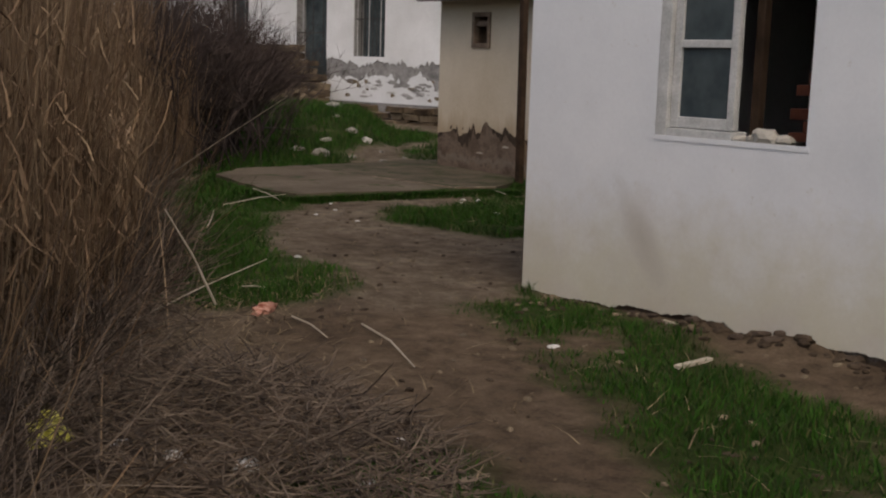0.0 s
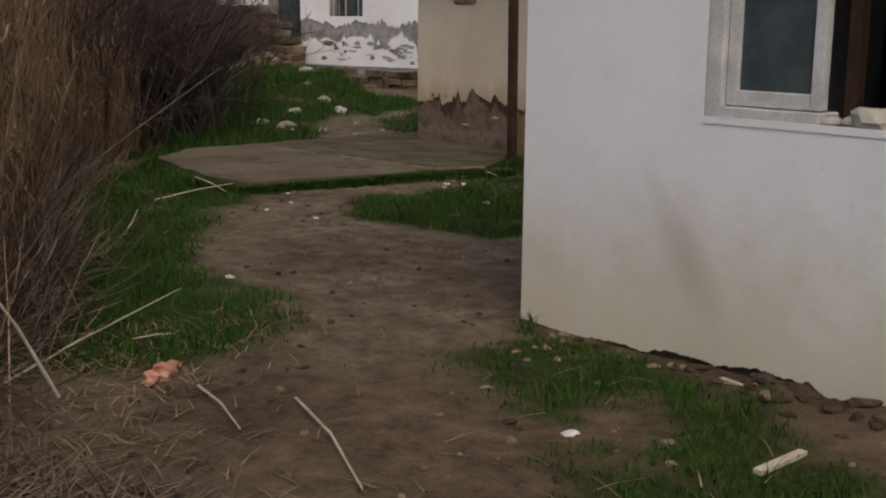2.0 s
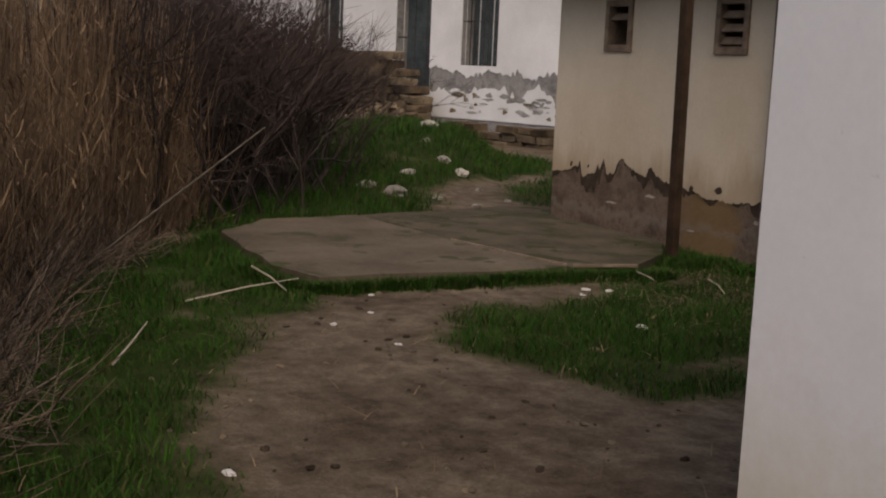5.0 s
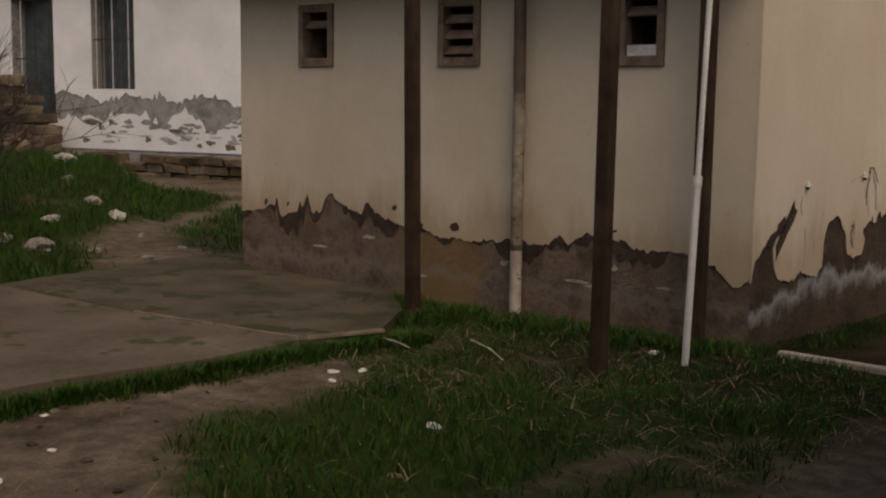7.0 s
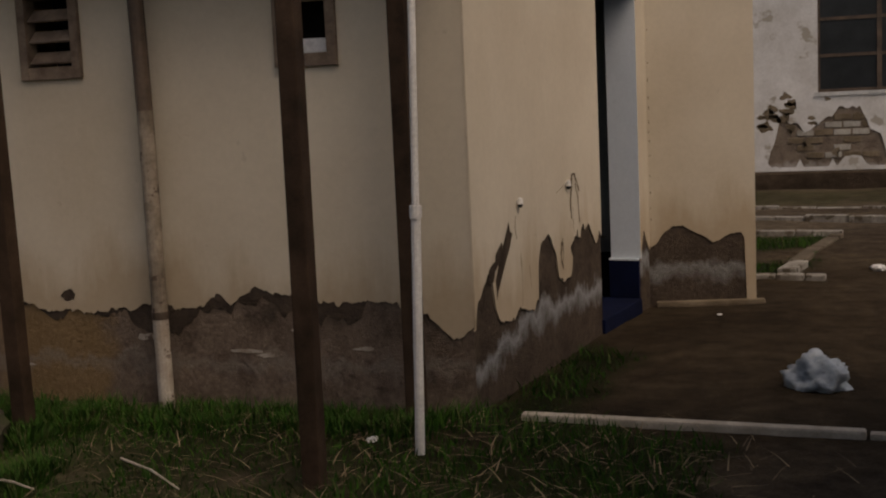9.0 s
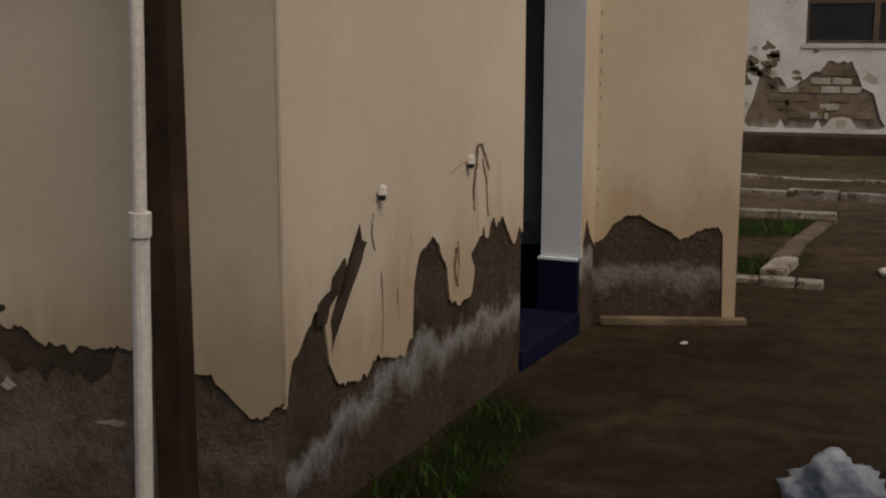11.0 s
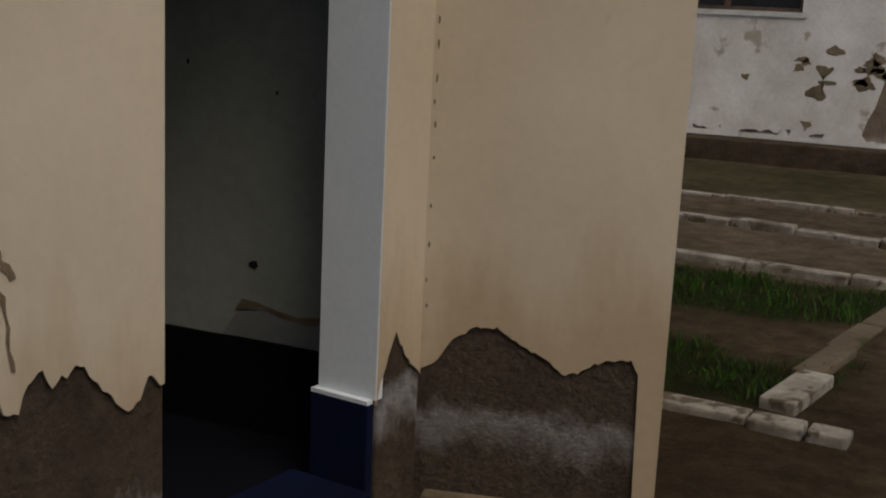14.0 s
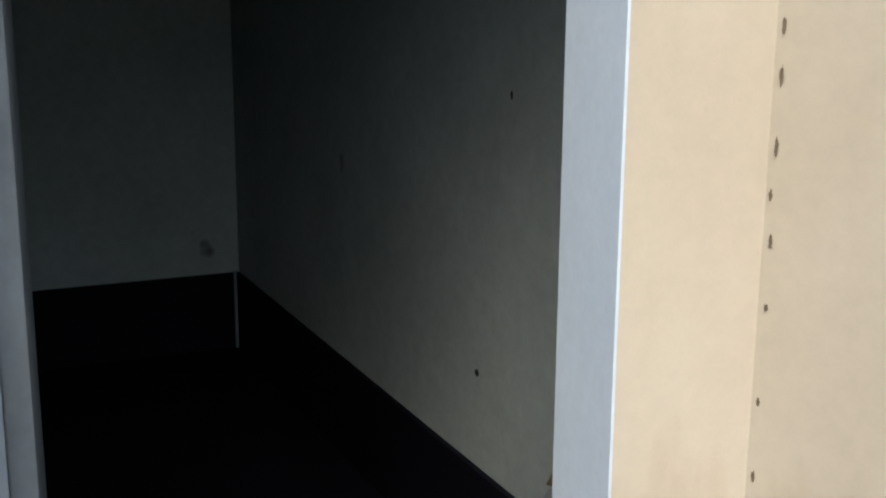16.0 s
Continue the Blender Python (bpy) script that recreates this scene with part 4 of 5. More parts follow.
def housewash():
    """Whitewash with the yellow-grey damp that climbs from the wall's foot, and one trodden smear."""
    m, nt, bsdf = nodes_of("damp_whitewash")
    pos = position(nt)
    broad = noise_tex(nt, pos, 1.2)
    grain = noise_tex(nt, pos, 40.0, 6.0, 0.7)
    col = ramp(nt, broad.outputs["Fac"], [(0.3, (0.64, 0.665, 0.69)), (0.7, (0.75, 0.77, 0.79))]).outputs[0]
    sep = nt.nodes.new("ShaderNodeSeparateXYZ")
    nt.links.new(pos, sep.inputs[0])
    wob = nt.nodes.new("ShaderNodeMath")
    wob.operation = "MULTIPLY_ADD"
    wob.inputs[1].default_value = -1.0
    rough = noise_tex(nt, pos, 2.6, 7.0, 0.72)
    nt.links.new(rough.outputs["Fac"], wob.inputs[0])
    nt.links.new(sep.outputs["Z"], wob.inputs[2])
    span = put(nt, "ShaderNodeMapRange")
    span.inputs["From Min"].default_value, span.inputs["From Max"].default_value = -0.55, 0.32
    nt.links.new(wob.outputs[0], span.inputs["Value"])
    damp = ramp(nt, span.outputs[0], [(0.0, (0.80, 0.80, 0.80)), (0.4, (0.62, 0.62, 0.62)), (1.0, (0, 0, 0))])
    tint = ramp(nt, noise_tex(nt, pos, 1.1, 4.0).outputs["Fac"], [(0.4, (0.45, 0.40, 0.33)), (0.6, (0.48, 0.45, 0.31))])
    col = mix(nt, damp.outputs[0], col, tint.outputs[0])
    # the slanting splash under the window: distance from its axis, broken up by noise
    turn = put(nt, "ShaderNodeMapping")
    turn.vector_type = "TEXTURE"
    turn.inputs["Location"].default_value = (HX + 1.06, HY, 0.47)
    turn.inputs["Rotation"].default_value = (0, radians(-32), 0)
    turn.inputs["Scale"].default_value = (0.12, 1.0, 0.31)
    nt.links.new(pos, turn.inputs["Vector"])
    reach = nt.nodes.new("ShaderNodeVectorMath")
    reach.operation = "LENGTH"
    nt.links.new(turn.outputs[0], reach.inputs[0])
    fuzz = nt.nodes.new("ShaderNodeMath")
    fuzz.operation = "MULTIPLY_ADD"
    fuzz.inputs[1].default_value = 2.2
    nt.links.new(rough.outputs["Fac"], fuzz.inputs[0])
    nt.links.new(reach.outputs["Value"], fuzz.inputs[2])
    splash = ramp(nt, fuzz.outputs[0], [(0.9, (0.75, 0.75, 0.75)), (1.0, (0.5, 0.5, 0.5))])
    splash.color_ramp.elements.new(1.0)
    splash.color_ramp.elements[0].position, splash.color_ramp.elements[1].position = 0.52, 0.74
    splash.color_ramp.elements[2].color = (0, 0, 0, 1)
    half = nt.nodes.new("ShaderNodeMath")
    half.operation = "MULTIPLY"
    half.inputs[1].default_value = 0.42
    nt.links.new(fuzz.outputs[0], half.inputs[0])
    nt.links.new(half.outputs[0], splash.inputs["Fac"])
    col = mix(nt, splash.outputs[0], col, (0.41, 0.385, 0.33))
    flecks = ramp(nt, noise_tex(nt, pos, 13.0, 4.0, 0.7).outputs["Fac"], [(0.66, (0, 0, 0)), (0.72, (0.4, 0.4, 0.4))])
    col = mix(nt, flecks.outputs[0], col, (0.50, 0.48, 0.43))
    g = ramp(nt, grain.outputs["Fac"], [(0.3, (0.97, 0.97, 0.97)), (0.7, (1.02, 1.02, 1.02))])
    nt.links.new(mix(nt, 1.0, col, g.outputs[0], "MULTIPLY"), bsdf.inputs["Base Color"])
    bsdf.inputs["Roughness"].default_value = 0.9
    bump(nt, bsdf, grain.outputs["Fac"], 0.1, 0.006)
    return m


M_HOUSE = housewash()
coat("whitewash", hw, 9.0, 3.3, house_edge, hole, M_HOUSE, house, 0.016)
hside = plan_frame((HX, HY + 4.4), (0, -1))
part("wall", wall_mesh(hside, 4.4 - 0.002, 3.3, 0.4), M_WHITEWASH, house)
part("wall", boxed((HX + 0.4, HY + 4.0, -0.3), (HX + 9, HY + 4.4, 3.3)), M_WHITEWASH, house)
part("wall", boxed((HX + 8.6, HY + 0.4, -0.3), (HX + 9, HY + 4.0, 3.3)), M_WHITEWASH, house)
# inner wall and floor carry the room's darkness in their colour
part("inner_wall", boxed((HX + 0.42, HY + 2.6, 0), (HX + 8.6, HY + 2.7, 3.2)), M_HOLE, house, "inner wall painted near-black for the unlit room")
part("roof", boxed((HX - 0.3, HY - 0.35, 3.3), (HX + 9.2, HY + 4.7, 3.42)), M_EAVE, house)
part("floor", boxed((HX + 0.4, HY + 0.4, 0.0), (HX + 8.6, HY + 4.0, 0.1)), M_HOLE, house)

window = part("window", boxed((1.11, -0.02, 1.09), (2.18, 0.30, 1.12), hw), M_HOUSE, house, "broken wooden casement window, one wing gone")
fr = bmesh.new()
box(fr, (1.105, -0.012, 1.12), (1.185, 0.14, 2.5), hw, 0.006)
box(fr, (1.185, -0.008, 1.12), (1.66, 0.14, 1.165), hw, 0.006)
part("outer_frame", fr, M_GREYFRAME, window, "weathered outer frame")
for nm, lo, hi in (("casement_stile", (1.19, 0.02, 1.17), (1.245, 0.07, 2.48)), ("casement_stile", (1.60, 0.02, 1.17), (1.65, 0.07, 2.48)), ("casement_rail", (1.246, 0.021, 1.17), (1.599, 0.069, 1.235)),
                   ("casement_rail", (1.246, 0.021, 1.64), (1.599, 0.069, 1.685)), ("casement_rail", (1.246, 0.021, 2.43), (1.599, 0.069, 2.48))):
    part(nm, boxed(lo, hi, hw, 0.005), M_GREYFRAME, window, "faded white casement wood")
part("pane", boxed((1.245, 0.04, 1.235), (1.60, 0.046, 1.64), hw), M_GLASS, window)
part("pane", boxed((1.245, 0.04, 1.685), (1.60, 0.046, 2.43), hw), M_GLASS, window)
part("mullion", boxed((1.675, 0.14, 1.12), (1.73, 0.20, 2.5), hw, 0.006), M_TIMBER, window, "dark broken mullion")

# masonry left standing behind the empty half of the window
stack = empty("brick_stack", (HX + 1.95, HY + 0.62, 0))
tagged(stack, "stack of red bricks just inside the broken window", "bricks")
brick = bmesh.new()
box(brick, (-0.12, -0.058, 0), (0.12, 0.058, 0.065), None, 0.004)
brick_me = bpy.data.meshes.new("brick")
brick.to_mesh(brick_me)
brick.free()
brick_me.materials.append(M_REDBRICK)
rng = random.Random(11)
for k in range(20):
    for i in range(2):
        b = piece("brick", brick_me, stack)
        b.location = (-0.13 + i * 0.26 + rng.uniform(-.015, .015) + (0.06 if k % 2 else -0.04), rng.uniform(-.02, .02), 0.1 + k * 0.071)
        b.rotation_euler = (0, 0, rng.uniform(-.08, .08))
for i, (u, w, s) in enumerate(((1.86, 0.10, 1), (1.78, 0.05, 2), (1.70, 0.045, 3), (1.98, 0.06, 4))):
    lump = new("plaster_chunk", rock_mesh("plaster_chunk", w, s, M_PALESTONE, 0.6))
    lump.location = hw @ Vector((u, 0.05 - 0.02 * (i == 2), 1.12 + 0.25 * w))
    tagged(lump, "broken plaster chunk on the window sill", "rubble", group="rubble on the sill")

# ---- far building with barred windows, behind the bank ----
far = empty("barred_building")
tagged(far, "long whitewashed building with barred windows and crumbling foot", "building")
fw = plan_frame((-21.65, 18.3), (0.98, 0.2))
bars = [(-1.10, -0.02, 1.62, 3.5), (-3.25, -2.1, 1.0, 3.4), (-6.3, -5.2, 1.62, 3.5), (3.2, 4.3, 1.62, 3.5)]
part("wall", wall_mesh(fw, 12.0, 4.3, 0.45, bars, start=-14.0), M_PEELED_FAR, far, "bare grey rubble at the wall's foot")
far_edge = line([(-14, 1.4), (-4, 1.5), (-3.3, 1.6), (-1.2, 1.50), (-0.9, 1.36), (-0.5, 1.45), (-0.2, 1.5), (0.3, 1.44), (0.6, 1.5), (1.0, 1.38), (1.5, 1.52), (2.0, 1.45), (2.4, 1.3), (3, 1.5), (12, 1.4)])
coat("whitewash", fw, 12.0, 4.3, lambda u: far_edge(u, 0.09), bars, M_WHITEWASH, far, 0.02, 0.06, -14.0)
rag_low = line([(-14, 1.0), (-1, 1.05), (0, 1.2), (0.6, 0.95), (1.2, 1.25), (1.8, 0.85), (2.5, 1.15), (12, 1.0)])
V, F = [], []
us = np.arange(-14, 12, 0.08)
for u in us:
    V += [fw @ Vector((float(u), -0.018, 0.45)), fw @ Vector((float(u), -0.018, rag_low(float(u), 0.12)))]
F = [(2 * i, 2 * i + 2, 2 * i + 3, 2 * i + 1) for i in range(len(us) - 1)]
piece("whitewash", mesh_of("whitewash", V, F, M_WHITEWASH), far, "whitewash left at the foot")
scabs = random.Random(41)
for i in range(60):
    u, z = scabs.uniform(-1.4, 3.0), scabs.uniform(0.55, 1.05)
    flake("bare_scar", fw, scab(u, z, scabs.uniform(0.03, 0.2), scabs.uniform(0.015, 0.07), i + 400), 0.021, M_PEELED_FAR if i % 4 else M_STONE, far)
# added inner wall and ceiling, coloured near-black as the unlit inside
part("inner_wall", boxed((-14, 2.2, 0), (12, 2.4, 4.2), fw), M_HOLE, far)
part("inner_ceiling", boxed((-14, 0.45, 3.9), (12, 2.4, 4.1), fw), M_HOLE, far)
part("roof", boxed((-14.3, -0.5, 4.3), (12.3, 4, 4.5), fw), M_EAVE, far)
for o in bars:
    grille = part("window", boxed((o[0], 0.34, o[2]), (o[1], 0.36, o[3]), fw), M_GLASS, far, "tall barred window")
    n = 8 if o[2] > 1.1 else 3
    for i in range(n):
        u = o[0] + (i + 0.5) * (o[1] - o[0]) / n
        part("bar", rod(bmesh.new(), fw @ Vector((u, 0.05, o[2])), fw @ Vector((u, 0.05, o[3])), 0.012, None, 6), M_IRON if i % 3 else M_GREYFRAME, grille)
    part("rail", boxed((o[0], 0.04, (o[2] + o[3]) / 2), (o[1], 0.06, (o[2] + o[3]) / 2 + 0.03), fw), M_IRON, grille)


def stones(thing, count, where, size, seed, materials):
    """Loose stones as pieces of a heap."""
    rng = random.Random(seed)
    kinds = [rock_mesh("stone", 1.0, seed * 10 + k, materials[k % len(materials)], 0.62) for k in range(5)]
    for _ in range(count):
        s = piece("stone", rng.choice(kinds), thing)
        s.location = where(rng)
        k = rng.uniform(*size)
        s.scale = (k * rng.uniform(0.9, 1.5), k, k * rng.uniform(0.7, 1.1))
        s.rotation_euler = (rng.uniform(-.2, .2), rng.uniform(-.2, .2), rng.uniform(0, 6.28))


def block_mesh(seed, material):
    """A roughly squared building stone, one metre long, with chipped corners."""
    rng = random.Random(seed)
    bm = bmesh.new()
    bmesh.ops.create_cube(bm, size=1.0)
    for v in bm.verts:
        v.co += Vector((rng.uniform(-.09, .09), rng.uniform(-.09, .09), rng.uniform(-.12, .12)))
    bmesh.ops.bevel(bm, geom=bm.edges[:], offset=0.07, segments=1, affect="EDGES")
    me = bpy.data.meshes.new("stone")
    bm.to_mesh(me)
    bm.free()
    me.materials.append(material)
    return me


BLOCKS = [block_mesh(k, (M_BLOCK, M_BLOCK, M_STONE, M_BLOCK)[k % 4]) for k in range(10)]


def lay(thing, rng, u, y, z, size, tilt=0.05):
    s = piece("stone", rng.choice(BLOCKS), thing)
    s.matrix_basis = fw @ Matrix.LocRotScale((u, y, z), Euler((rng.gauss(0, tilt), rng.gauss(0, tilt), rng.gauss(0, tilt * 1.6))), size)


ledge = empty("dry_stone_ledge")
tagged(ledge, "low dry-stone ledge of flat brown stones along the far wall", "stone wall")
rng = random.Random(3)
for course, z in enumerate((0.0, 0.17, 0.33)):
    u = -1.1 + 0.12 * course
    while u < 5.0:
        w = rng.uniform(0.22, 0.62)
        if rng.random() > (0.0, 0.06, 0.22)[course]:
            lay(ledge, rng, u + w / 2, -0.42 + rng.uniform(-0.05, 0.05), z, (w - 0.03, 0.42, 0.15 + rng.uniform(-0.02, 0.02)), 0.025)
        u += w
pile = empty("rubble_pile")
tagged(pile, "broken stack of brown building stones before the far wall", "rubble")
for course in range(10):
    z = 0.06 + course * 0.19
    u, end = -6.2, -1.55 - max(0, course - 4) * 0.22 - rng.uniform(0, 0.25)
    while u < end:
        w = rng.uniform(0.28, 0.60)
        if rng.random() > 0.05:
            lay(pile, rng, u + w / 2, -0.75 + rng.uniform(-0.10, 0.10), z, (w - 0.03, 0.55, 0.18 + rng.uniform(-0.03, 0.02)), 0.05)
        u += w
for _ in range(70):
    d = abs(rng.gauss(0, 0.75))
    u = rng.uniform(-5.5, -1.0) + 0.2 * d
    lay(pile, rng, u, -1.15 - d, rise(*(fw @ Vector((u, -1.15 - d, 0))).xy) + max(0.04, 0.85 - 0.75 * d) * rng.random(), (rng.uniform(0.22, 0.5), rng.uniform(0.2, 0.34), rng.uniform(0.12, 0.2)), 0.35)

# pale boulders on the grassy bank
rng = random.Random(21)
for i, (x, y, s) in enumerate(((-18.3, 14.5, 0.22), (-13.42, 10.5, 0.13), (-13.5, 10.62, 0.10), (-13.94, 11.42, 0.11), (-13.98, 12.27, 0.13), (-14.38, 12.24, 0.12), (-12.81, 10.57, 0.18), (-12.4, 10.9, 0.07), (-13.0, 11.9, 0.06), (-11.6, 10.9, 0.06), (-12.0, 11.6, 0.05), (-15.4, 12.6, 0.09))):
    b = new("boulder", rock_mesh("boulder", s, 60 + i, M_PALESTONE if i in (0, 3, 4) else M_WORNKERB, 0.5))
    b.location = (x, y, rise(x, y) + 0.1 * s)
    tagged(b, "pale limestone lump lying in the grass", "stone", group="stones on the bank")

# ---- far right building across the yard ----
shed = empty("yard_building")
tagged(shed, "whitewashed building with multi-pane window and bricks laid bare", "building")
yw = plan_frame((-14, 24.5), (1, 0))
panes = [(9.75, 12.4, 1.45, 3.1), (5.7, 8.23, 1.69, 3.1), (15.5, 17.5, 1.45, 3.1)]
part("wall", wall_mesh(yw, 30, 4.3, 0.4, panes), M_PEELED_YARD, shed, "bare masonry under the whitewash")
shed_edge = line([(0, 0.5), (6, 0.36), (8.4, 0.36), (9.0, 0.42), (9.12, 0.75), (9.2, 1.08), (9.32, 1.02), (9.45, 0.95), (9.6, 0.85), (9.8, 1.0), (10.1, 1.22), (10.35, 1.2), (10.5, 0.88), (10.66, 0.80), (10.75, 0.45), (10.85, 0.34), (11.2, 0.32), (30, 0.3)])
coat("whitewash", yw, 30, 4.3, lambda u: shed_edge(u, 0.05), panes, M_OLDWASH, shed, 0.02, 0.05)
V, F = [], []
us = np.arange(0, 30, 0.06)
for u in us:
    t = 0.55 if u < 10 else 0.3
    V += [yw @ Vector((float(u), -0.018, 0.26)), yw @ Vector((float(u), -0.018, 0.32 + t * max(0, noise.noise(Vector((float(u) * 2.1, 0, 4))) + 0.5 * noise.noise(Vector((float(u) * 6.3, 2, 4))) + 0.3 * noise.noise(Vector((float(u) * 15, 5, 4))))))]
F = [(2 * i, 2 * i + 2, 2 * i + 3, 2 * i + 1) for i in range(len(us) - 1)]
piece("whitewash", mesh_of("whitewash", V, F, M_OLDWASH), shed, "whitewash left at the foot")
# the earth-dark colour paints the shadow lying on this plinth
part("plinth", boxed((0, -0.35, -0.2), (30, -0.001, 0.25), yw, 0.02), M_MUD, shed, "plinth coloured dark for the shadow on it")
# darkness behind the panes: added near-black inner wall and ceiling
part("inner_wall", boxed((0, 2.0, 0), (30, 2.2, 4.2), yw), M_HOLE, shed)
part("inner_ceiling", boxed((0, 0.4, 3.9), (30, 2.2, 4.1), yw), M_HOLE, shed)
part("roof", boxed((-0.3, -0.5, 4.3), (30.3, 5, 4.5), yw), M_EAVE, shed)
for o in panes:
    win = part("window", boxed((o[0] - 0.05, -0.04, o[2] - 0.06), (o[1] + 0.05, 0.2, o[2]), yw), M_GREYFRAME, shed, "dark multi-pane window")
    bm = bmesh.new()
    w = (o[1] - o[0]) / 3
    for i in range(4):
        u = o[0] + i * w
        box(bm, (u - 0.035, 0.03, o[2]), (u + 0.035, 0.09, o[3]), yw)
    for z in (o[2] + 0.02, o[2] + 0.55, o[2] + 1.1, o[3] - 0.03):
        for i in range(3):
            box(bm, (o[0] + i * w + 0.036, 0.035, z - 0.025), (o[0] + (i + 1) * w - 0.036, 0.085, z + 0.025), yw)
    part("frame", bm, M_RUSTPIPE, win, "grey-brown glazing bars")
    for i in range(3):
        part("pane", boxed((o[0] + i * w + 0.03, 0.055, o[2]), (o[0] + (i + 1) * w - 0.03, 0.06, o[3]), yw), M_DARKGLASS, win)
# scabs where the whitewash has flaked
scabs = random.Random(31)
for i in range(34):
    u = scabs.gauss(8.95, 0.4) if i < 26 else scabs.uniform(7.4, 13)
    z = scabs.gauss(1.08, 0.16) if i < 26 else scabs.uniform(0.4, 1.3)
    flake("bare_scar", yw, scab(u, z, scabs.uniform(0.03, 0.12), scabs.uniform(0.025, 0.09), i + 300), 0.022, M_STONE, shed)
# bare bricks where the whitewash has gone
for row in range(8):
    for i in range(9):
        u = 8.5 + i * 0.27 + (0.13 if row % 2 else 0)
        z = 0.45 + row * 0.115
        if z + 0.1 > shed_edge(u, 0.0) or rng.random() < 0.25:
            continue
        part("brick", boxed((u, -0.016, z), (u + 0.24, 0.02, z + 0.085), yw, 0.008), M_PALESTONE if rng.random() < 0.35 else M_STONE, shed)
# other buildings and walls that close the view, far off
closing = part("wall_east", boxed((24, -30, -0.3), (24.4, 60, 3.6)), M_WHITEWASH)
tagged(closing, "plain whitewashed yard wall far off", "wall", kind="structure")

# ---- slab, kerbs and paving ----
def slab_part(outline, high, material, wobble=0.06):
    bm = bmesh.new()
    ring = []
    for a, b in zip(outline, outline[1:] + outline[:1]):
        for k in range(10):
            p = Vector(a).lerp(Vector(b), k / 10)
            w = wobble * (noise.noise(Vector((p.x * 2.2, p.y * 2.2, 1))) + 0.5 * noise.noise(Vector((p.x * 7, p.y * 7, 1))))
            ring.append(bm.verts.new((p.x + w, p.y + w, high + 0.01 * noise.noise(Vector((p.x * 2, p.y * 2, 9))))))
    top = bm.faces.new(ring)
    ext = bmesh.ops.extrude_face_region(bm, geom=[top])
    for v in (e for e in ext["geom"] if isinstance(e, bmesh.types.BMVert)):
        v.co.z = -0.15
    bmesh.ops.recalc_face_normals(bm, faces=bm.faces)
    bmesh.ops.triangulate(bm, faces=[f for f in bm.faces if len(f.verts) > 4])
    return part("concrete_slab", bm, material)


tagged(slab_part([(-7.97, 7.08), (-7.92, 7.4), (-7.76, 8.3), (-7.74, 9.02), (-9.2, 8.93), (-10.82, 8.95), (-10.75, 7.95), (-10.1, 7.27), (-9.07, 7.09), (-8.5, 6.98)], 0.085, M_CONCRETE, 0.03),
       "worn dusty concrete slab with a broken front edge", "slab", kind="structure")
tagged(slab_part([(-7.75, 9.06), (-7.58, 9.58), (-7.95, 10.2), (-8.5, 10.75), (-10.3, 10.94), (-10.45, 11.4), (-10.95, 11.45), (-11.1, 10.9), (-10.85, 8.99), (-9.2, 8.97)], 0.076, M_MOSSY, 0.03),
       "mossy dirt-covered concrete slab at the outbuilding's wall", "slab", kind="structure")


def kerb(a, b, width, height, material, label, name="kerb", wob=0.02, short=0.45, long=0.9):
    """A row of kerb stones as pieces."""
    a, b = Vector(a), Vector(b)
    L = (b - a).length
    m = plan_frame(a, b - a)
    root = empty(name)
    tagged(root, label, "kerb", kind="structure")
    u, k = 0.0, random.Random(int(L * 100))
    while u < L:
        w = min(k.uniform(short, long), L - u)
        if w > 0.08 and k.random() > 0.12:
            o = k.uniform(-wob, wob)
            part("kerb_stone", boxed((u, o, -0.1), (u + w - 0.015, width + o, height + k.uniform(-0.015, 0.01)), m, 0.012), material, root)
        u += w
    return root


kerb((-5.6, 10.85), (-2.9, 10.72), 0.065, 0.035, M_PLANK, "thin pale kerb strip across the yard", wob=0.003, short=1.2, long=1.6)
strip = bmesh.new()
for a, b in (((-9.15, 8.93), (-8.45, 8.99)), ((-8.42, 8.99), (-7.78, 9.06)), ((-7.74, 9.10), (-7.56, 9.58))):
    m = plan_frame(a, Vector(b) - Vector(a))
    box(strip, (0, -0.006, 0.07), ((Vector(b) - Vector(a)).length, 0.012, 0.094), m, 0.003)
tagged(part("edge_strip", strip, M_FRAME), "thin pale broken strip along the slab's joint", "edging", kind="structure")
kerb((-4.42, 15.95), (-4.02, 18.0), 0.13, 0.035, M_CONCRETE, "earth-stained broken kerb beside the grass")
kerb((-4.44, 15.42), (-4.34, 15.95), 0.15, 0.05, M_WORNKERB, "whitewashed corner kerb stone", short=0.5, long=0.55)
kerb((-6.4, 18.36), (-3.95, 18.06), 0.13, 0.05, M_WORNKERB, "low pale kerb at the far side of the grass", short=0.3, long=0.8)
kerb((-7.5, 20.05), (-2.2, 19.2), 0.14, 0.06, M_WORNKERB, "long low pale kerb across the yard")
kerb((-6.6, 21.3), (-3.0, 20.9), 0.10, 0.03, M_WORNKERB, "half-buried kerb stones before the far building", short=0.3, long=0.9)
kerb((-5.2, 15.25), (-4.2, 15.15), 0.13, 0.035, M_WORNKERB, "broken kerb stones beside the grass", short=0.2, long=0.45)
sill_plank = part("loose_beam", boxed((0.04, -0.085, -0.01), (0.80, -0.02, 0.035), wing, 0.012), M_STONE)
tagged(sill_plank, "weathered timber beam lying along the wall's foot", "beam")


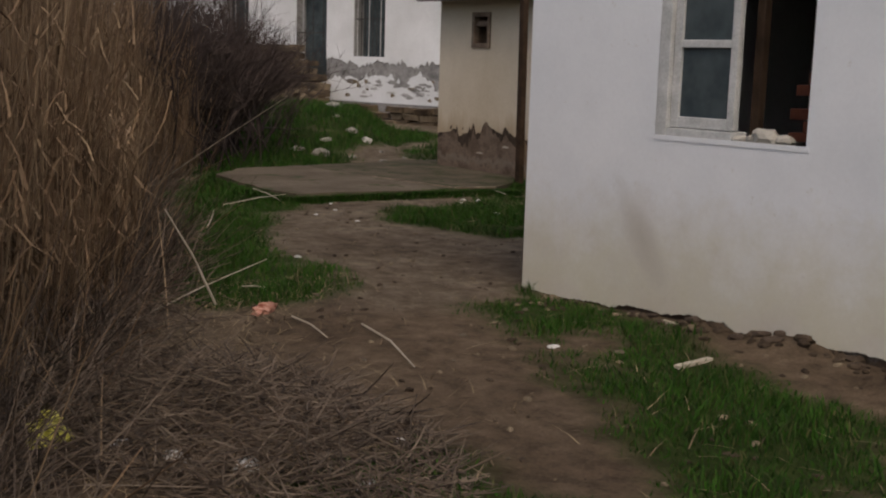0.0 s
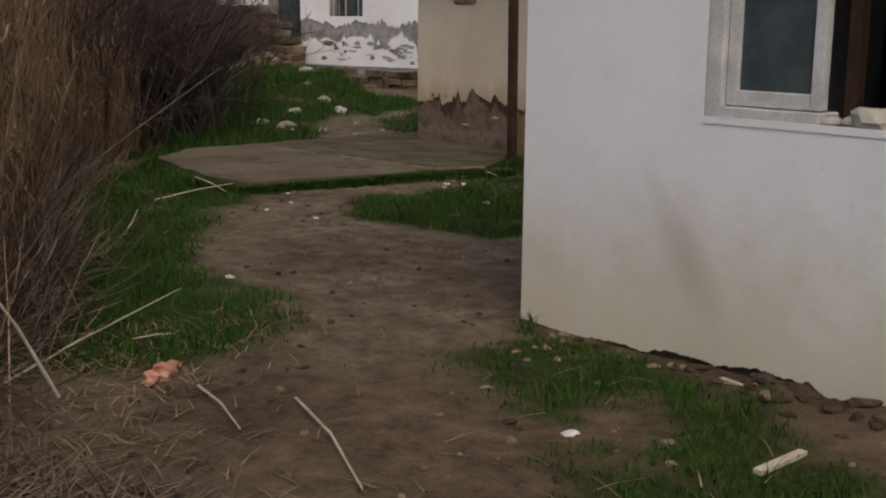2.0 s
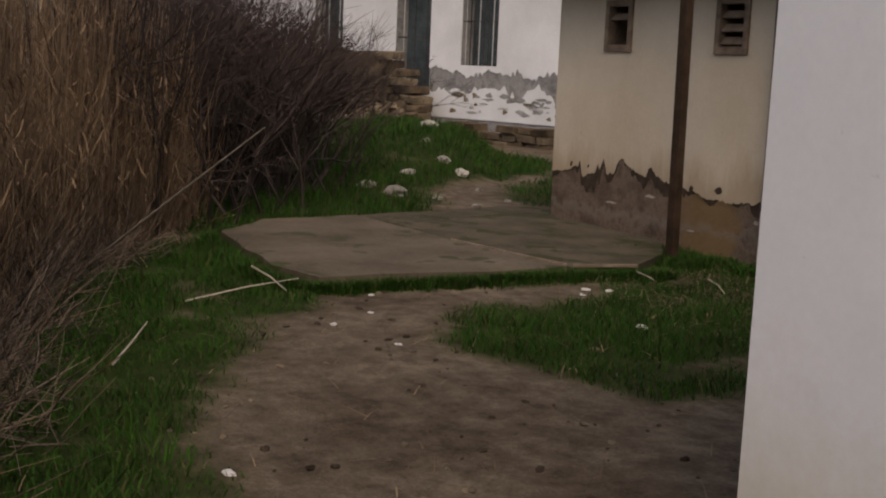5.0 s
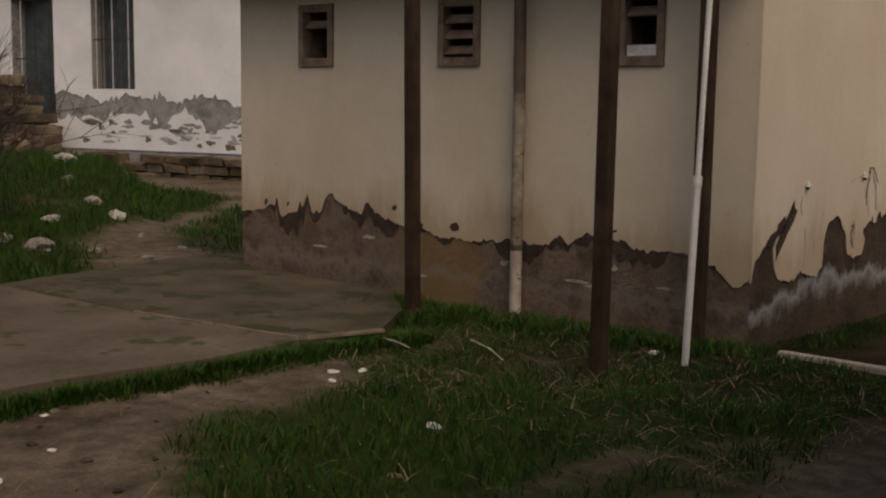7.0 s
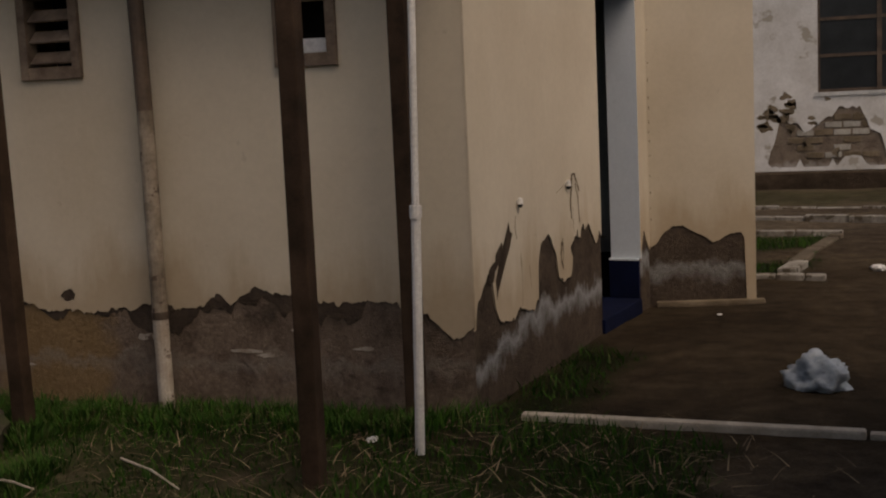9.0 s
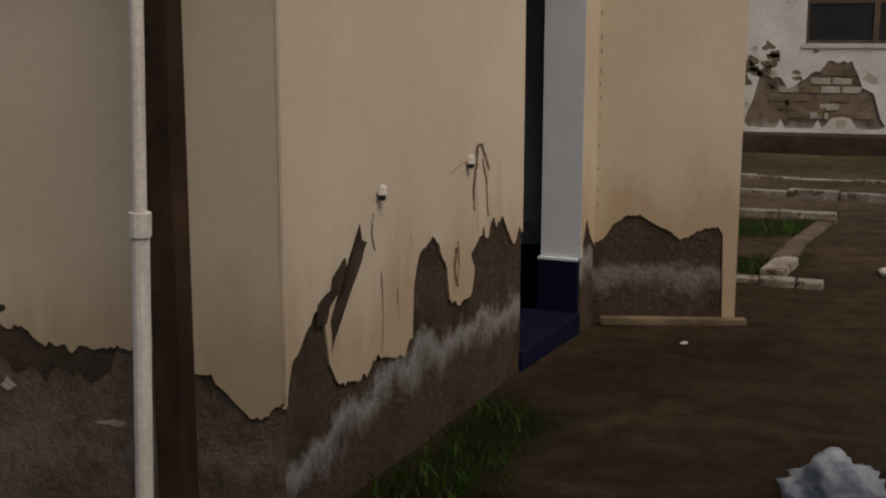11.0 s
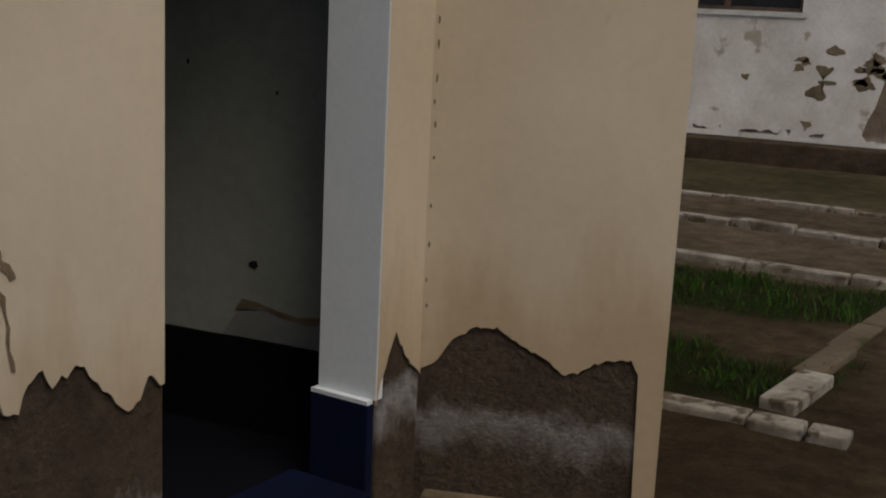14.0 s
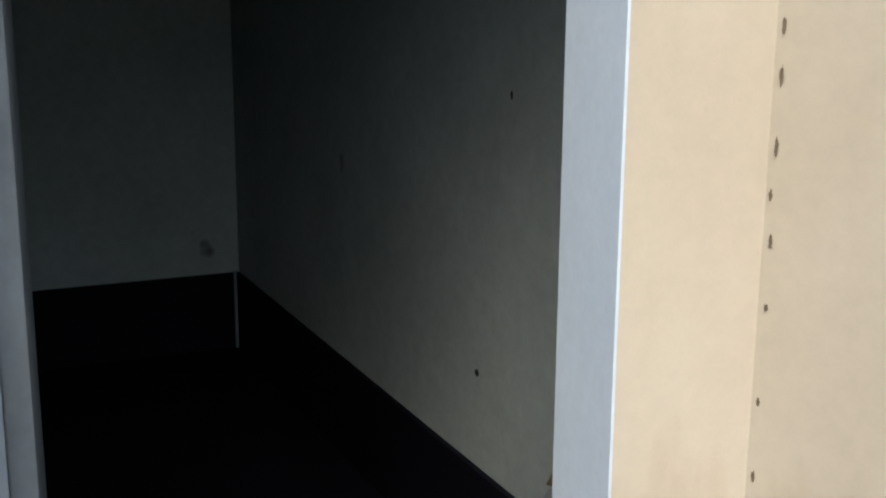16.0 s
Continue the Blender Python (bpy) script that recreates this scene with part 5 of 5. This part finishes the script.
# ---- grass, reeds and scrub ----
def strips(name, roots, material, label, category, kind="stuff", parent=None):
    """Tapered blades: rows of root x, y, z, lean x, lean y, height, width, turn."""
    R = np.asarray(roots, dtype=float)
    n = len(R)
    ca, sa = np.cos(R[:, 7]) * R[:, 6] / 2, np.sin(R[:, 7]) * R[:, 6] / 2
    V = np.zeros((n, 5, 3))
    mid = R[:, :3] + np.stack([R[:, 3] * 0.35, R[:, 4] * 0.35, R[:, 5] * 0.55], 1)
    tip = R[:, :3] + np.stack([R[:, 3], R[:, 4], R[:, 5]], 1)
    off = np.stack([ca, sa, 0 * ca], 1)
    V[:, 0], V[:, 1] = R[:, :3] - off, R[:, :3] + off
    V[:, 2], V[:, 3] = mid + off * 0.75, mid - off * 0.75
    V[:, 4] = tip
    b = np.arange(n)[:, None] * 5
    quads = (b + np.array([0, 1, 2, 3])).tolist()
    tris = (b + np.array([3, 2, 4])).tolist()
    ob = new(name, mesh_of(name, V.reshape(-1, 3).tolist(), quads + tris, material))
    ob.parent = parent
    if parent is None:
        tagged(ob, label, category, kind=kind)
    return ob


nrng = np.random.default_rng(4)


def sow(count, x0, x1, y0, y1, h, w, need=0.12):
    rows = []
    xs, ys = nrng.uniform(x0, x1, count), nrng.uniform(y0, y1, count)
    for x, y in zip(xs.tolist(), ys.tolist()):
        g = green(x, y)
        if g > need and nrng.random() < g:
            tall = h * nrng.uniform(0.45, 1.25) * (0.6 + 0.7 * g) * max(0.45, 1 + 1.1 * noise.noise(Vector((x * 2.3, y * 2.3, 31))))
            rows.append((x, y, rise(x, y) - 0.01, nrng.normal(0, 0.45) * tall, nrng.normal(0, 0.45) * tall, tall, w * nrng.uniform(0.6, 1.3), nrng.uniform(0, 3.14)))
    return rows


blades = sow(105000, -9.5, -3.0, 2.7, 11.0, 0.055, 0.008)
blades += sow(46000, -3.4, 2.0, 2.2, 5.8, 0.045, 0.008)
blades += sow(46000, -21.5, -9.0, 6.5, 17.0, 0.10, 0.014)
blades += sow(20000, -6.6, -3.9, 10.9, 18.4, 0.05, 0.009)
strips("grass", blades, M_GRASS, "short green grass in patches over brown earth", "grass")


def tufts(count, spots, h, w):
    rows = []
    for _ in range(count):
        x, y, r = spots()
        for _ in range(26):
            a, d = nrng.uniform(0, 6.28), abs(nrng.normal(0, r))
            px, py, tall = x + d * math.cos(a), y + d * math.sin(a), h * nrng.uniform(0.5, 1.2)
            rows.append((px, py, rise(px, py) - 0.01, math.cos(a) * tall * 0.5, math.sin(a) * tall * 0.5, tall, w, a + 1.57))
    return rows


def weed_spot():
    k = int(nrng.choice((0, 0, 1, 2, 2, 2, 2, 4, 5, 5)))
    if k == 5:
        x = nrng.uniform(-10.6, -7.9)
        return x, float(np.interp(x, (-10.6, -10.1, -9.07, -8.5, -7.9), (7.65, 7.2, 7.02, 6.92, 7.0))) - abs(nrng.normal(0, 0.07)), 0.06
    if k == 0:
        return nrng.uniform(-9, -5.9), nrng.uniform(10.4, 10.9), 0.05
    if k == 1:
        x = nrng.uniform(-9.2, -3.6)
        return x, reed_line(x) + nrng.uniform(0.0, 0.5), 0.06
    if k == 2:
        y = nrng.uniform(7.0, 9.8)
        return float(np.interp(y, (7.0, 7.4, 8.3, 9.02, 9.6), (-7.95, -7.9, -7.74, -7.71, -7.54))) + abs(nrng.normal(0.02, 0.09)), y, 0.045
    if k == 3:
        return nrng.uniform(-3.3, -2.4), nrng.uniform(5.25, 5.6), 0.09
    return nrng.uniform(-8.3, -7.7), nrng.uniform(10.0, 10.6), 0.07


strips("weeds", tufts(900, weed_spot, 0.085, 0.008), M_GRASS, "taller green weeds along wall feet and reed bed", "weeds")


def straw_spot(count):
    rows = []
    for _ in range(count):
        k = nrng.random()
        if k < 0.55:
            x = nrng.uniform(-4.2, 1.0)
            y = reed_line(x) + nrng.normal(0.55, 0.5) + (0.5 if x > -2 else 0)
        elif k < 0.8:
            x, y = nrng.uniform(-9.5, 1.5), nrng.uniform(2.5, 10.5)
        else:
            x, y = nrng.uniform(-8, -4.5), nrng.uniform(8.5, 10.9)
        if y > 5.8 and x > -3.3 or y > 10.9 and x < -5.6:
            continue
        a, L = nrng.uniform(0, 6.28), nrng.uniform(0.04, 0.22)
        rows.append((x, y, rise(x, y) + 0.004, math.cos(a) * L, math.sin(a) * L, nrng.uniform(0.0, 0.05), 0.006, a + 1.57))
    return rows


strips("straw_litter", straw_spot(7000), M_STRAW, "scattered dead straw and reed scraps", "straw")


def stalks(name, rows, material, label, category, sides=3):
    """Bent three-sided stalks: root, tip and radius; every one is an island."""
    R = np.asarray(rows, dtype=float)
    n = len(R)
    a, b, r = R[:, 0:3], R[:, 3:6], R[:, 6]
    mid = (a + b) / 2 + np.stack([nrng.normal(0, 0.03, n), nrng.normal(0, 0.03, n), 0 * r], 1) * np.linalg.norm(b - a, axis=1)[:, None]
    d = b - a
    d /= np.linalg.norm(d, axis=1)[:, None]
    ref = np.where(np.abs(d[:, 2:3]) > 0.8, np.array([[1.0, 0, 0]]), np.array([[0, 0, 1.0]]))
    u = np.cross(d, ref)
    u /= np.linalg.norm(u, axis=1)[:, None]
    w = np.cross(d, u)
    V = np.zeros((n, 9, 3))
    for k in range(3):
        q = 2 * math.pi * k / 3
        o = u * math.cos(q) + w * math.sin(q)
        V[:, k], V[:, 3 + k], V[:, 6 + k] = a + o * r[:, None], mid + o * r[:, None] * 0.85, b + o * r[:, None] * 0.4
    base = np.arange(n)[:, None] * 9
    F = []
    for lo in (0, 3):
        for k in range(3):
            F += (base + np.array([lo + k, lo + (k + 1) % 3, lo + 3 + (k + 1) % 3, lo + 3 + k])).tolist()
    ob = new(name, mesh_of(name, V.reshape(-1, 3).tolist(), F, material))
    return tagged(ob, label, category, kind="stuff")


reeds, leaves = [], []
for _ in range(11500):
    x = nrng.uniform(-11.6, 2.2) if nrng.random() < 0.8 else nrng.uniform(-7, 1.5)
    depth = abs(nrng.normal(0, 0.75))
    y = reed_line(x) - 0.05 - depth + 0.3 * noise.noise(Vector((x * 1.6, 0, 3))) + 0.16 * noise.noise(Vector((x * 5, 0, 9)))
    z = rise(x, y)
    edge_low = 0.40 + 0.60 * smooth(0.0, 0.6, depth)
    h = nrng.uniform(1.5, 3.1) * (edge_low if nrng.random() < 0.75 else 0.5)
    loose = 0.11 if nrng.random() < 0.8 else 0.22
    lx, ly = (max(-1.6, min(1.6, k)) * loose * h for k in nrng.normal(0, 1, 2).tolist())
    ly = min(ly * 0.8, depth + 0.25)
    reeds.append((x, y, z - 0.03, x + lx, y + ly, z + h * (1.05 - loose), nrng.uniform(0.0025, 0.006)))
    for _ in range(3):
        t, a = nrng.uniform(0.08, 0.95), nrng.uniform(0, 6.28)
        L = nrng.uniform(0.12, 0.5)
        leaves.append((x + lx * t, y + ly * t, z + h * t, math.cos(a) * L * 0.6, math.sin(a) * L * 0.6, L * nrng.uniform(-0.7, 0.7), 0.011, a + 1.57))
for _ in range(900):
    x = nrng.uniform(-11.0, 0.0)
    y = reed_line(x) + nrng.normal(-0.3, 0.3)
    a, L = nrng.uniform(0, 6.28), nrng.uniform(0.3, 0.9)
    z = rise(x, y) + 0.02
    reeds.append((x, y, z, x + math.cos(a) * L, y + math.sin(a) * L * 0.6, z + abs(nrng.normal(0, 0.8)) * L, nrng.uniform(0.002, 0.005)))
# the tangled skirt of broken stems at the foot of the bed
skirt = []
for _ in range(9000):
    x = nrng.uniform(-9.5, 1.0)
    y = reed_line(x) + nrng.normal(-0.02, 0.22) + 0.22 * noise.noise(Vector((x * 2.1, 3, 3)))
    a, L = nrng.uniform(0, 6.28), nrng.uniform(0.10, 0.6)
    up = abs(nrng.normal(0.25, 0.5))
    z = rise(x, y) + nrng.uniform(0, 0.14)
    skirt.append((x, y, z, x + math.cos(a) * L, y + math.sin(a) * L * 0.7, z + up * L, nrng.uniform(0.0015, 0.004)))
stalks("reed_skirt", skirt, M_BRUSH, "tangle of broken grey-brown stems below the reeds", "reeds")
stalks("reed_stalks", reeds, M_REED, "dense tall dry brown reeds", "reeds")
strips("reed_leaves", leaves, M_REED, "withered curling reed leaves", "reeds")


def shrub(x, y, height, seed, spread):
    """A bare, finely branched bush."""
    rng = random.Random(seed)
    rows = []

    def grow(p, d, L, r, level):
        q = p + d * L
        (thick if level > 2 else rows).append((*p, *q, r))
        if level == 0:
            return
        for _ in range(rng.choice((2, 3, 3))):
            e = (d + Vector((rng.gauss(0, .45), rng.gauss(0, .45), rng.gauss(0.05, .3)))).normalized()
            grow(p.lerp(q, rng.uniform(0.5, 1.0)), e, L * rng.uniform(0.55, 0.85), r * 0.62, level - 1)

    thick = []
    for _ in range(44):
        a = rng.uniform(0, 6.28)
        d = Vector((math.cos(a) * spread * rng.random(), math.sin(a) * spread * rng.random(), 1)).normalized()
        grow(Vector((x + rng.gauss(0, .5), y + rng.gauss(0, .4), rise(x, y) - 0.05)), d, height * rng.uniform(0.3, 0.42), 0.018, 4)
    return thick, rows


for i, (x, y, h) in enumerate(((-12.5, 7.7, 2.6), (-13.2, 8.8, 2.7), (-14.5, 9.4, 2.8), (-12.6, 7.0, 3.0), (-16.0, 10.2, 2.6), (-14.0, 8.0, 3.2), (-15.4, 8.8, 3.4), (-11.6, 6.6, 2.8), (-14.35, 9.55, 2.3))):
    root = empty("bush")
    tagged(root, "dark leafless tangled bush behind the reeds", "bush", "bare bushes")
    for nm, rr in zip(("trunk", "crown"), shrub(x, y, h, 70 + i, 0.8)):
        ob = stalks(nm, rr, M_TWIG, "", "")
        del ob["kind"]
        ob.parent = root

# the heap of cut brushwood beside the path
heap = []
for _ in range(6000):
    a, d = nrng.uniform(0, 6.28), 1.05 * math.sqrt(nrng.uniform(0, 1))
    x, y = -1.55 + 1.25 * d * math.cos(a) + 0.3 * d * math.sin(a), 2.75 + 0.62 * d * math.sin(a) - 0.2 * d * math.cos(a)
    top = max(0.0, 0.24 - 0.22 * d)
    z = rise(x, y) + nrng.uniform(0, 1) * top
    b, L = nrng.uniform(0, 6.28), nrng.uniform(0.03, 0.24)
    heap.append((x, y, z, x + math.cos(b) * L, y + math.sin(b) * L, z + nrng.normal(0, 0.3) * L + 0.015, nrng.uniform(0.0015, 0.005)))
stalks("brushwood_heap", heap, M_BRUSH, "low tangled heap of brown brushwood and dead stems", "brushwood")

# single long canes that lean or lie about
for i, (a, b) in enumerate((((-8.89, 5.83, 0.10), (-6.2, 5.87, 1.18)), ((-2.54, 3.2, 0.28), (-2.56, 2.94, 0.77)), ((-3.1, 2.86, 0.05), (-4.37, 4.58, 0.12)), ((-3.1, 4.0, 0.02), (-2.52, 3.86, 0.03)),
                            ((-2.72, 4.23, 0.02), (-1.78, 3.88, 0.03)), ((-7.68, 6.05, 0.05), (-7.93, 6.92, 0.09)), ((-8.3, 6.75, 0.12), (-7.75, 6.75, 0.05)), ((-7.52, 9.52, 0.05), (-7.25, 9.45, 0.04)), ((-6.47, 5.23, 0.03), (-7.0, 5.58, 0.10)),
                            ((-7.15, 9.91, 0.03), (-6.67, 9.58, 0.03)), ((-3.9, 4.3, 0.02), (-3.6, 3.95, 0.12)))):
    bm = bmesh.new()
    mid = Vector(a).lerp(Vector(b), 0.5) + Vector((0.012, 0.016, 0.018)) * (Vector(b) - Vector(a)).length
    rod(bm, a, mid, 0.0065, 0.0055, 7)
    rod(bm, mid, b, 0.0055, 0.003, 7)
    tagged(part("reed_cane", bm, M_PLANK), "single pale dry reed cane lying loose", "cane", group="loose canes")


# ---- litter and small things on the ground ----
def crumple(name, at, size, seed, material, label, category, flat=0.5, group=""):
    rng = random.Random(seed)
    bm = bmesh.new()
    bmesh.ops.create_icosphere(bm, subdivisions=4, radius=1.0)
    off = Vector((rng.uniform(-9, 9), rng.uniform(-9, 9), 0))
    for v in bm.verts:
        k = 1 + 0.55 * noise.noise(v.co * 1.6 + off) + 0.28 * noise.noise(v.co * 4.3 + off) + 0.12 * noise.noise(v.co * 9 + off)
        v.co = Vector((v.co.x * size[0] * k, v.co.y * size[1] * k, max(v.co.z * size[2] * k, -0.35 * size[2])))
    for f in bm.faces:
        f.smooth = True
    ob = part(name, bm, material)
    ob.location = (at[0], at[1], rise(at[0], at[1]) + 0.33 * size[2])
    ob.rotation_euler = (0, 0, rng.uniform(0, 6.28))
    return tagged(ob, label, category, group)


crumple("plastic_bag", (-4.27, 11.68), (0.145, 0.13, 0.125), 2, M_BAG, "crumpled pale blue plastic bag on bare earth", "bag")
crumple("rag", (-3.36, 3.96), (0.15, 0.055, 0.028), 3, M_ORANGE, "crumpled orange-red rag beside the grass", "rag")
crumple("plastic_tub", (-1.72, 2.03), (0.09, 0.08, 0.075), 4, M_YELLOW, "dented yellow plastic tub in dry stems", "tub")
for i, (x, y, s) in enumerate(((-1.30, 2.36, 0.06), (-1.05, 2.52, 0.07), (-0.64, 2.78, 0.045), (-1.55, 2.25, 0.04), (-1.0, 3.2, 0.03), (-6.18, 10.42, 0.035), (-6.2, 8.38, 0.045), (-7.25, 8.81, 0.03),
                               (-7.16, 8.95, 0.03), (-3.3, 11.0, 0.03), (-4.87, 5.15, 0.03), (-1.78, 4.83, 0.035), (-3.8, 15.73, 0.09), (-4.9, 13.6, 0.02), (-6.95, 6.67, 0.025), (-7.14, 7.02, 0.02), (-6.37, 6.76, 0.02), (-7.14, 8.69, 0.025), (-7.66, 7.32, 0.02))):
    crumple("scrap", (x, y), (s, s * 0.6, s * 0.35), 30 + i, M_LITTER, "small pale scrap of litter on the ground", "litter", group="litter")
for a, b, w in (((-1.09, 5.05), (-1.10, 5.34), 0.036), ((-1.78, 5.72), (-1.56, 5.70), 0.03)):
    m = plan_frame(a, Vector(b) - Vector(a))
    ob = part("plank_piece", boxed((0, 0, 0), ((Vector(b) - Vector(a)).length, w, 0.02), m, 0.003), M_PLANK)
    ob.location.z = rise(*a) + 0.002
    tagged(ob, "short bleached piece of plank on the grass", "plank", group="plank pieces")

rubble = empty("wall_rubble")
tagged(rubble, "clods and broken plaster fallen along the house wall", "rubble")


def foot_spot(r):
    x = -2.9 + 5.0 * r.random() ** 1.2
    y = HY - abs(r.gauss(0.05, 0.22)) - 0.05
    return (x, y, rise(x, y) + 0.002)


stones(rubble, 150, foot_spot, (0.01, 0.03), 8, (M_MUD, M_MUD, M_STONE, M_MUD, M_MUD))
stones(rubble, 46, lambda r: (lambda x, y: (x, y, rise(x, y) + 0.004))(r.uniform(-2.15, 0.6), HY - 0.04 - abs(r.gauss(0.0, 0.13))), (0.02, 0.055), 12, (M_MUD, M_DAMP, M_MUD, M_MUD, M_DAMP))
clods = empty("earth_clods")
tagged(clods, "small clods and pebbles strewn over the path", "pebbles")


def path_spot(r):
    x = r.uniform(-8.0, 0.5)
    y = reed_line(x) + r.uniform(0.9, 3.6)
    return (x, min(y, 5.6 if x > -3.3 else 10.5), rise(x, y) + 0.004)


stones(clods, 290, path_spot, (0.006, 0.024), 9, (M_STONE, M_MUD, M_CONCRETE, M_MUD, M_MUD))
